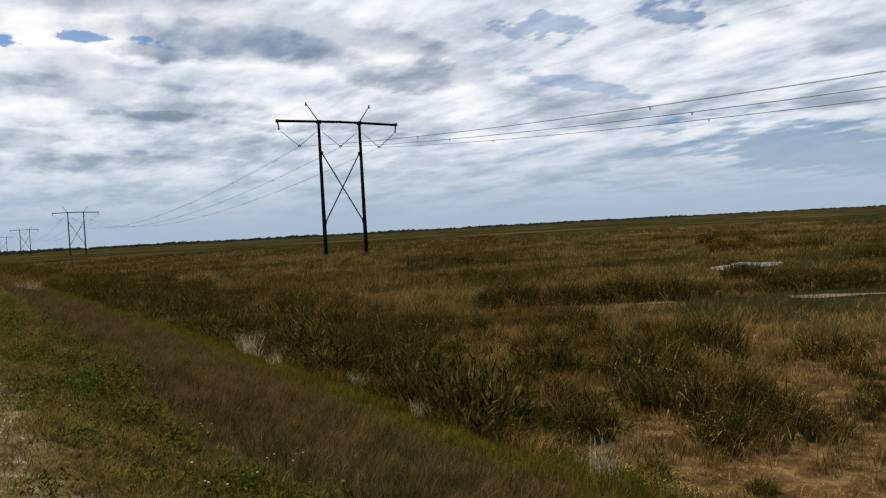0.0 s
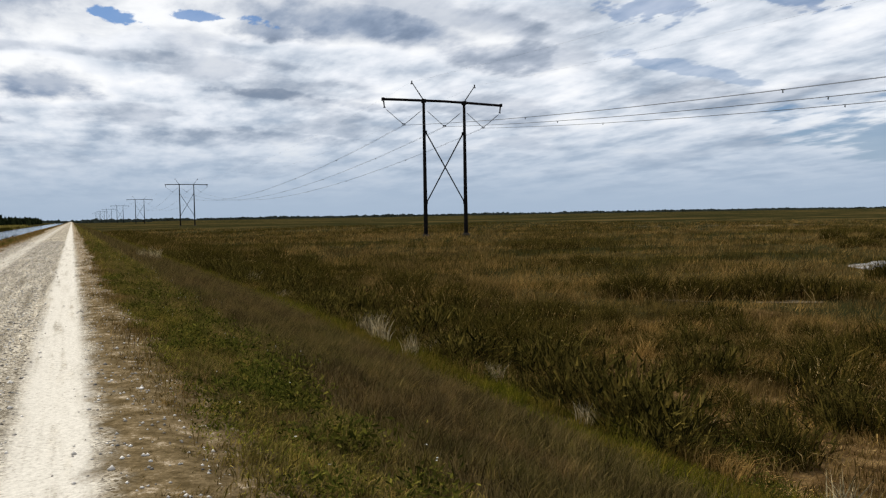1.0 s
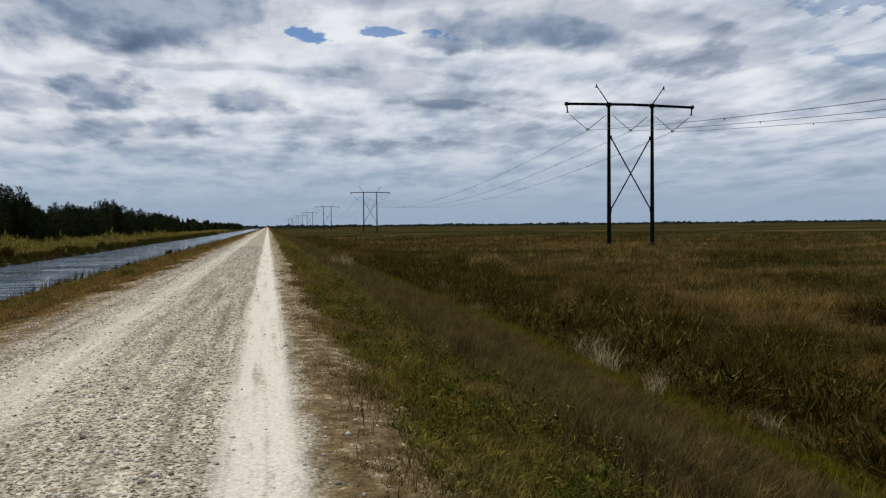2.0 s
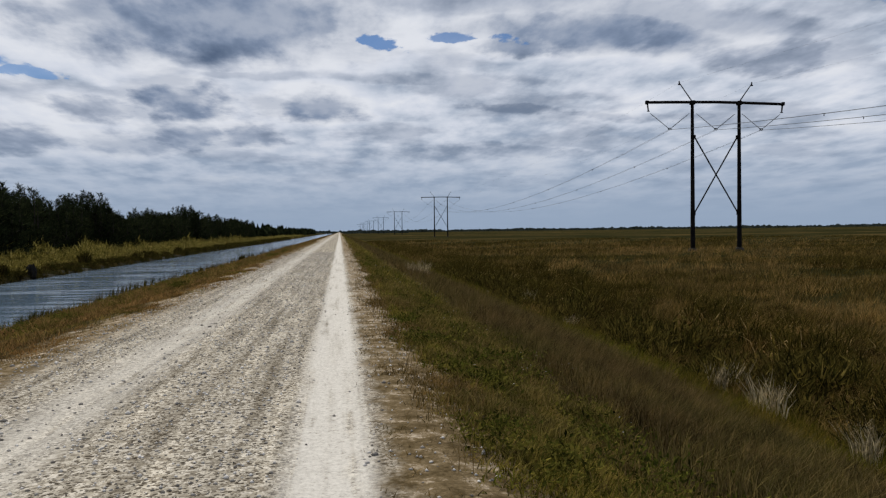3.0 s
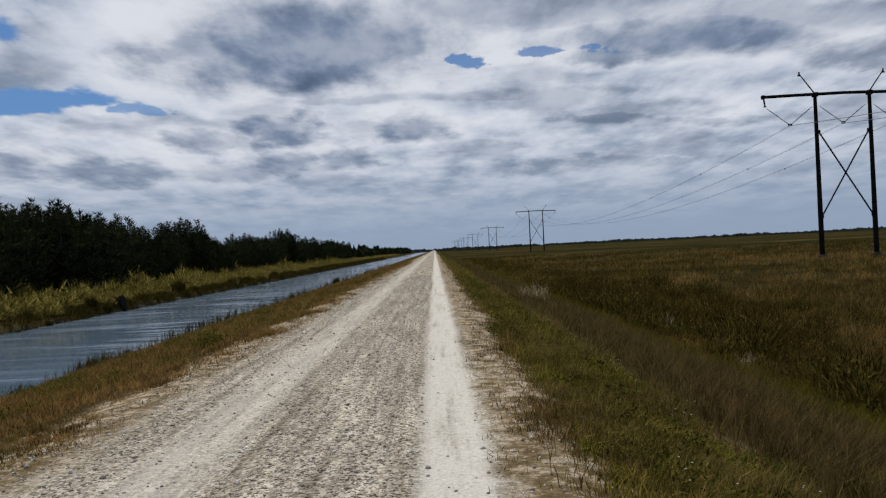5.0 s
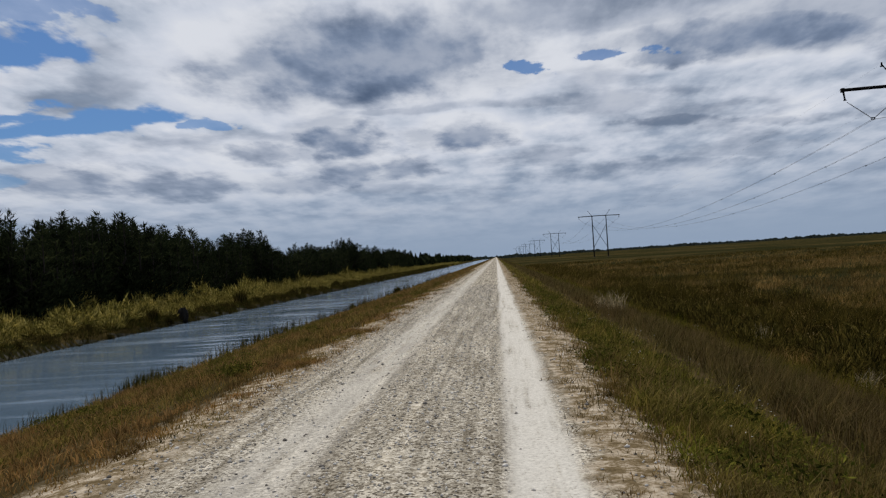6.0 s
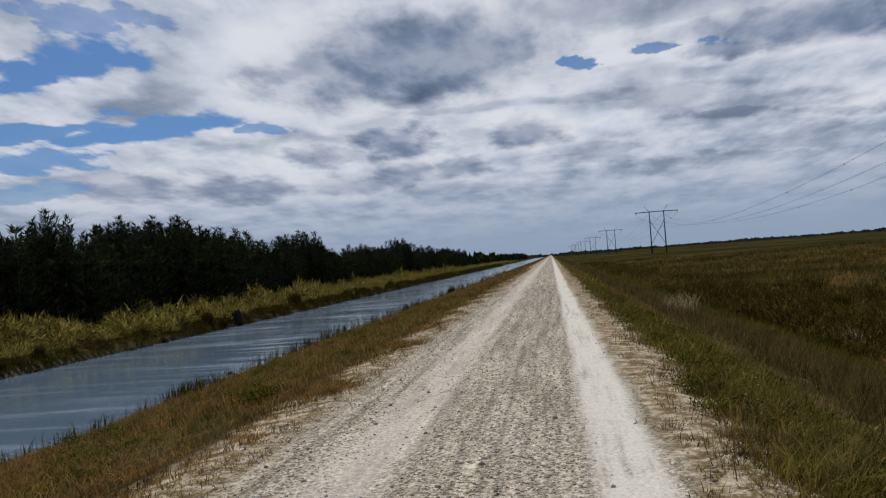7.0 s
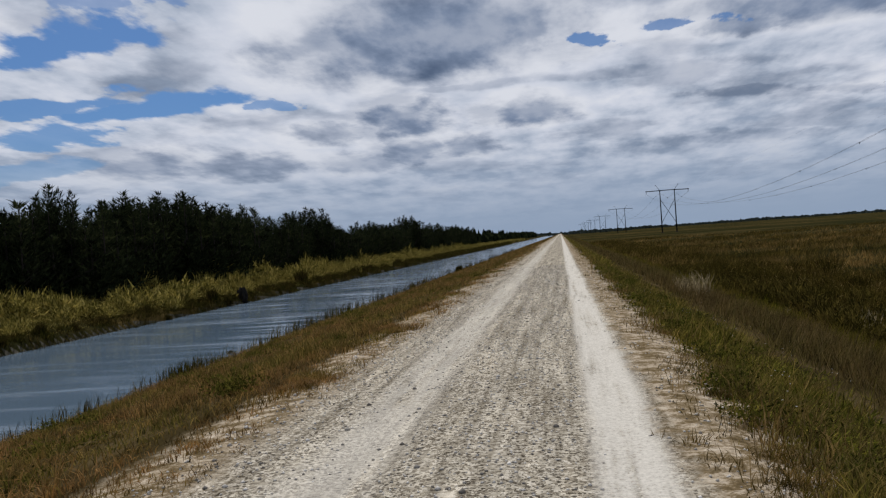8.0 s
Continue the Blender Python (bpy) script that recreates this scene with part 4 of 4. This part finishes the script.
sedges = []
for i in range(4):
    tussock = empty("sawgrass_tussock")
    for nm, seed, n, rad, hgt, wid, bend, mat in (("leaves", 60, 420, 0.95, 1.3, 0.023, 1.3, M_SEDGE), ("dead_leaves", 70, 60, 1.1, 0.9, 0.022, 1.6, M_DEAD)):
        leaf = build_clump(nm, seed + i, n, rad, hgt, wid, bend, mat)
        leaf.parent = tussock
        if nm == "dead_leaves":
            leaf["label"] = "pale dead arching leaves"
    sedges.append(tussock)
rs = random.Random(77)
spots = [(18.4, 6.0, 1.35), (19.6, 5.0, 1.0), (20.7, 10.7, 1.2), (22.0, 9.6, .9), (18.4, 14.0, 1.15), (19.8, 13.2, 1.1), (12.7, 11.7, .95), (18.5, 3.0, .9), (16.0, 3.4, .45), (24, 15.5, 1.3), (22.6, 17, 1.2),
         (16.2, 18.5, 1.1), (17.8, 20, 1.2), (26.5, 12.5, 1.1), (25.5, 6, .9), (28, 8, 1.0)]
for i in range(26):
    spots.append((rs.uniform(13.5, 30), rs.uniform(2, 24), rs.uniform(0.45, 1.0)))
for i in range(95):
    y = rs.uniform(20, 120)
    spots.append((13.5 + abs(rs.gauss(0, 7)), y, rs.uniform(0.6, 1.25)))
for i in range(60):
    spots.append((rs.uniform(14.8, 24), rs.uniform(19, 110), rs.uniform(0.7, 1.2)))
for cx, cy, n, r in ((66, 94, 7, 3.5), (104, 58, 8, 4), (99, 67, 6, 4), (80, 28, 7, 4), (86, 36, 6, 3.5), (58, 30, 6, 3), (120, 84, 7, 5), (48, 60, 4, 2.5)):
    for i in range(n):
        spots.append((cx + rs.uniform(-r, r), cy + rs.uniform(-r, r), rs.uniform(1.1, 1.7)))
for i in range(70):
    k = rs.random()
    spots.append((31 + 30 * k + rs.gauss(0, .8), 34.5 - 19 * k + 6 * max(0, k - .55) + rs.gauss(0, .8), rs.uniform(0.9, 1.4)))
for i in range(70):
    spots.append((rs.uniform(12.6, 27), rs.uniform(1, 40), rs.uniform(0.3, 0.8)))
plant(sedges, spots, "dark green sawgrass tussock with arching blades in marsh litter", "sawgrass", "sawgrass tussocks", 5)

def leafy(places, seed):
    """Low herbs: small pointed leaves in loose mounds."""
    rng = np.random.default_rng(seed)
    out = []
    for x, y, s in places:
        n = 190
        c = rng.normal(0, 1, (n, 3)) * (0.16 * s, 0.16 * s, 0.05 * s) + (x, y, float(ground_z(x, y)) + 0.12 * s)
        d = rng.normal(0, 1, (n, 3)) + (0, 0, 0.6)
        d /= np.linalg.norm(d, axis=1)[:, None]
        sd = np.cross(d, rng.normal(0, 1, (n, 3)))
        sd /= np.linalg.norm(sd, axis=1)[:, None]
        q = min(s, 1.2)
        ln, wd = q * rng.uniform(0.035, 0.085, n)[:, None], q * rng.uniform(0.006, 0.014, n)[:, None]
        out.append(np.stack([c, c + d * ln * .5 + sd * wd, c + d * ln, c + d * ln * .5 - sd * wd], 1).reshape(-1, 3))
    v = np.concatenate(out)
    b = np.arange(len(v) // 4) * 4
    me = tri_mesh("herbs", v, np.concatenate([np.stack([b, b + 1, b + 2], -1), np.stack([b, b + 2, b + 3], -1)]), M_LEAF)
    return tagged(new("herbs", me), "low leafy bright green herbs growing in the grass", "herbs", kind="stuff")


spots = [(2.55, 3.8, 1.3), (2.7, 4.2, 1.0), (2.3, 7.2, .9), (2.6, 10.2, .9)]
for i in range(260):
    spots.append((rs.uniform(1.5, 3.3), rs.uniform(-5, 60), rs.uniform(0.3, 1.0)))
for i in range(60):
    spots.append((rs.uniform(2.0, 3.6), rs.uniform(-5, 24), rs.uniform(0.7, 1.3)))
for i in range(110):
    spots.append((rs.uniform(-14, -3.4), rs.uniform(20, 75), rs.uniform(0.5, 1.4)))
for i in range(40):
    spots.append((rs.uniform(9.5, 13.5), rs.uniform(0, 40), rs.uniform(1.0, 2.4)))
spots += [(13.2, 6.9, 2.6), (13.5, 6.6, 2.2), (13.0, 7.2, 2.4), (13.3, 6.9, 3.2)]
leafy(spots, 6)

plumes = []
for i in range(3):
    rng = np.random.default_rng(120 + i)
    n = 90
    r, a = 0.28 * np.sqrt(rng.uniform(0, 1, n)), rng.uniform(0, math.tau, n)
    plumes.append(new("plume_grass", blade_mesh("plume_grass", r * np.cos(a), r * np.sin(a), np.full(n, -0.03), rng.uniform(0.5, 1.05, n), rng.uniform(0.012, 0.035, n), 0.5, M_PLUME, 130 + i)))
spots = [(10.5, 20.6, 1.2), (9.9, 16.4, 1.0), (12.2, 15.2, 1.1), (11.2, 2.7, 1.1), (12.9, 27.2, 1.3), (13.3, 24.6, 1.1), (12.5, 15.9, 1.0), (6.1, 54.2, 1.2), (5.0, 52.0, 1.0), (5.6, 53.0, 1.1), (11.4, 24.7, 1.2),
         (12.2, 25.4, 1.1), (13.2, 59.8, 1.0), (13.2, 54.7, 1.0), (10.9, 8.9, .8), (11.9, 19.5, .8), (14.0, 12.5, .6), (14.6, 9.6, .6)]
for i in range(12):
    spots.append((rs.uniform(11.5, 17), rs.uniform(4, 70), rs.uniform(0.5, 1.0)))
plant(plumes, spots, "pale silvery plume grass tuft at the foot of the levee", "plume grass", "plume grass tufts", 7)


def flowers(name, n, x0, x1, y0, y1, hmin, hmax, size, seed, label):
    """Small white flower heads of five petals on thin stalks' tops."""
    rng = np.random.default_rng(seed)
    vs, ts, k = [], [], 0
    for i in range(n):
        cx, cy = rng.uniform(x0, x1), rng.uniform(y0, y1)
        for j in range(rng.integers(1, 5)):
            x, y = cx + rng.normal(0, 0.08), cy + rng.normal(0, 0.08)
            z = float(ground_z(x, y)) + rng.uniform(hmin, hmax)
            t = rng.uniform(0, 6.28)
            for q in range(5):
                a = t + q * math.tau / 5
                s = size * rng.uniform(0.8, 1.2)
                vs += [(x, y, z), (x + s * math.cos(a - .4), y + s * math.sin(a - .4), z + s * .5), (x + 1.2 * s * math.cos(a), y + 1.2 * s * math.sin(a), z + s * .55), (x + s * math.cos(a + .4), y + s * math.sin(a + .4), z + s * .5)]
                ts += [(k, k + 1, k + 2), (k, k + 2, k + 3)]
                k += 4
    return tagged(new(name, tri_mesh(name, vs, ts, M_PETAL)), label, "flowers", kind="stuff")


flowers("white_flowers", 60, 1.9, 4.0, -4, 40, 0.16, 0.34, 0.008, 31, "tiny white flowers scattered in the verge grass")

# dark stump at the far bank's edge and bushes on both banks
bm = bmesh.new()
bmesh.ops.create_icosphere(bm, subdivisions=3, radius=1.0)
for v in bm.verts:
    k = 0.75 + 0.2 * noise.noise(v.co * 2.1) + 0.1 * noise.noise(v.co * 6)
    v.co = Vector((v.co.x * 0.85 * k, v.co.y * 0.85 * k, v.co.z * 1.3 * k + (0.45 * noise.noise(Vector((v.co.x * 3, v.co.y * 3, 4))) + 0.25 if v.co.z > 0.45 else 0)))
stump = part("stump", bm, M_STUMP)
stump.location = (-36.7, 103.0, -3.35)
tagged(stump, "dark rotten tree stump standing at the canal's edge", "stump")

bushes = [build_clump("bush", 150 + i, 380, 0.7, 1.7, 0.055, 0.5, M_SHADE_EDGE) for i in range(3)]
spots = [(-38.3, 128, 1.5), (-37.2, 133, .8), (-17.0, 146, 1.0), (-17.5, 108, .9), (-18.8, 60, .5), (-37.4, 160, 1.1), (-37.5, 190, 1.2)]
for i in range(48):
    spots.append((rs.uniform(-38.2, -35.9), 60 + 270 * rs.random() ** 1.5, rs.uniform(0.3, 0.75)))
plant(bushes, spots, "dark leafy bush overhanging the canal's edge", "bush", "bushes on the canal banks", 9)

def dome_clump(name, seed, n, mat, size, blade, twist, thin=1.0):
    """A rounded mound of short upswept leaves with a lobed, uneven outline."""
    rng = np.random.default_rng(seed)
    up, az = np.arcsin(rng.uniform(0.0, 1.0, n)), rng.uniform(0, math.tau, n)
    out = np.stack([np.cos(up) * np.cos(az), np.cos(up) * np.sin(az), np.sin(up)], -1)
    dome = np.array(size) * (0.72 + 0.28 * np.sin(az * twist + up * 3))[:, None]
    c = out * dome * rng.uniform(0.45, 1.0, n)[:, None] - (0, 0, 0.15)
    d = out * 0.6 + rng.normal(0, 0.45, (n, 3)) + (0.1, 0, 0.55)
    d *= blade * rng.uniform(0.4, 1.1, n)[:, None] / np.linalg.norm(d, axis=1)[:, None]
    sd = np.cross(d, rng.normal(0, 1, (n, 3)))
    sd *= thin * blade * rng.uniform(0.06, 0.13, n)[:, None] / np.linalg.norm(sd, axis=1)[:, None]
    return new(name, tri_mesh(name, np.stack([c - sd, c + sd, c + d], 1).reshape(-1, 3), np.arange(n * 3).reshape(-1, 3), mat))


canes = [dome_clump("cane_clump", 170 + i, 620, M_FARBANK, (1.15, 1.15, 1.25), 0.5, 2 + i) for i in range(4)]
spots = []
for i in range(290):
    x = rs.uniform(-52.5, -37.8)
    spots.append((x, 58 + 330 * rs.random() ** 1.6, rs.uniform(0.6, 1.15) * (1.0 + 0.05 * (-37.8 - x))))
plant(canes, spots, "tall yellow-green cane clump on the canal's far bank", "cane grass", "cane clumps on the far bank", 11)

scrubs = [dome_clump("scrub_mound", 190 + i, 1900, M_MOUND, (0.95, 0.95, 0.95), 0.26, 2 + i, 0.55) for i in range(4)]
spots = []
for i in range(230):
    y = 7 + 110 * rs.random() ** 1.3
    spots.append((11.4 + abs(rs.gauss(0, 3.8)), y, rs.uniform(0.6, 1.6)))
plant(scrubs, spots, "low rounded olive and russet scrub mound at the marsh's edge", "shrub", "scrub mounds below the levee", 13, sink=0.1)

# loose stones on the road


def pebbles(n, seed):
    rng = np.random.default_rng(seed)
    x = rng.uniform(-3.0, 1.6, n)
    keep = rng.uniform(0, 1, n) > 0.985 * np.maximum(np.exp(-((x - 0.54) / 0.36) ** 4), 0.8 * np.exp(-((x + 1.55) / 0.34) ** 2))
    keep &= (x < 0.85) | (rng.uniform(0, 1, n) > 0.6)
    x = x[keep]
    n = len(x)
    y = -2 + 60 * rng.uniform(0, 1, n) ** 1.3
    r = rng.uniform(0.006, 0.017, n) * (1 + (rng.uniform(0, 1, n) > 0.95) * 0.7)
    base = np.array([(1, 0, 0), (0.3, .95, 0.1), (-.8, .55, -.1), (-.75, -.6, .1), (.35, -.9, 0), (0.05, 0.1, .75), (0, 0, -.6)])
    tris = np.array([(0, 1, 5), (1, 2, 5), (2, 3, 5), (3, 4, 5), (4, 0, 5), (1, 0, 6), (2, 1, 6), (3, 2, 6), (4, 3, 6), (0, 4, 6)])
    a = rng.uniform(0, math.tau, n)
    v = base[None] * (1 + rng.uniform(-.3, .3, (n, 7, 1))) * r[:, None, None]
    vx = v[:, :, 0] * np.cos(a)[:, None] - v[:, :, 1] * np.sin(a)[:, None] + x[:, None]
    vy = v[:, :, 0] * np.sin(a)[:, None] + v[:, :, 1] * np.cos(a)[:, None] + y[:, None]
    vz = v[:, :, 2] + road_z(x, y)[:, None] + r[:, None] * 0.2
    me = tri_mesh("gravel", np.stack([vx, vy, vz], -1).reshape(-1, 3), (tris[None] + (np.arange(n) * 7)[:, None, None]).reshape(-1, 3), M_STONE)
    return tagged(new("gravel", me), "loose grey and white limestone gravel on the track", "gravel", kind="stuff")


pebbles(30000, 41)
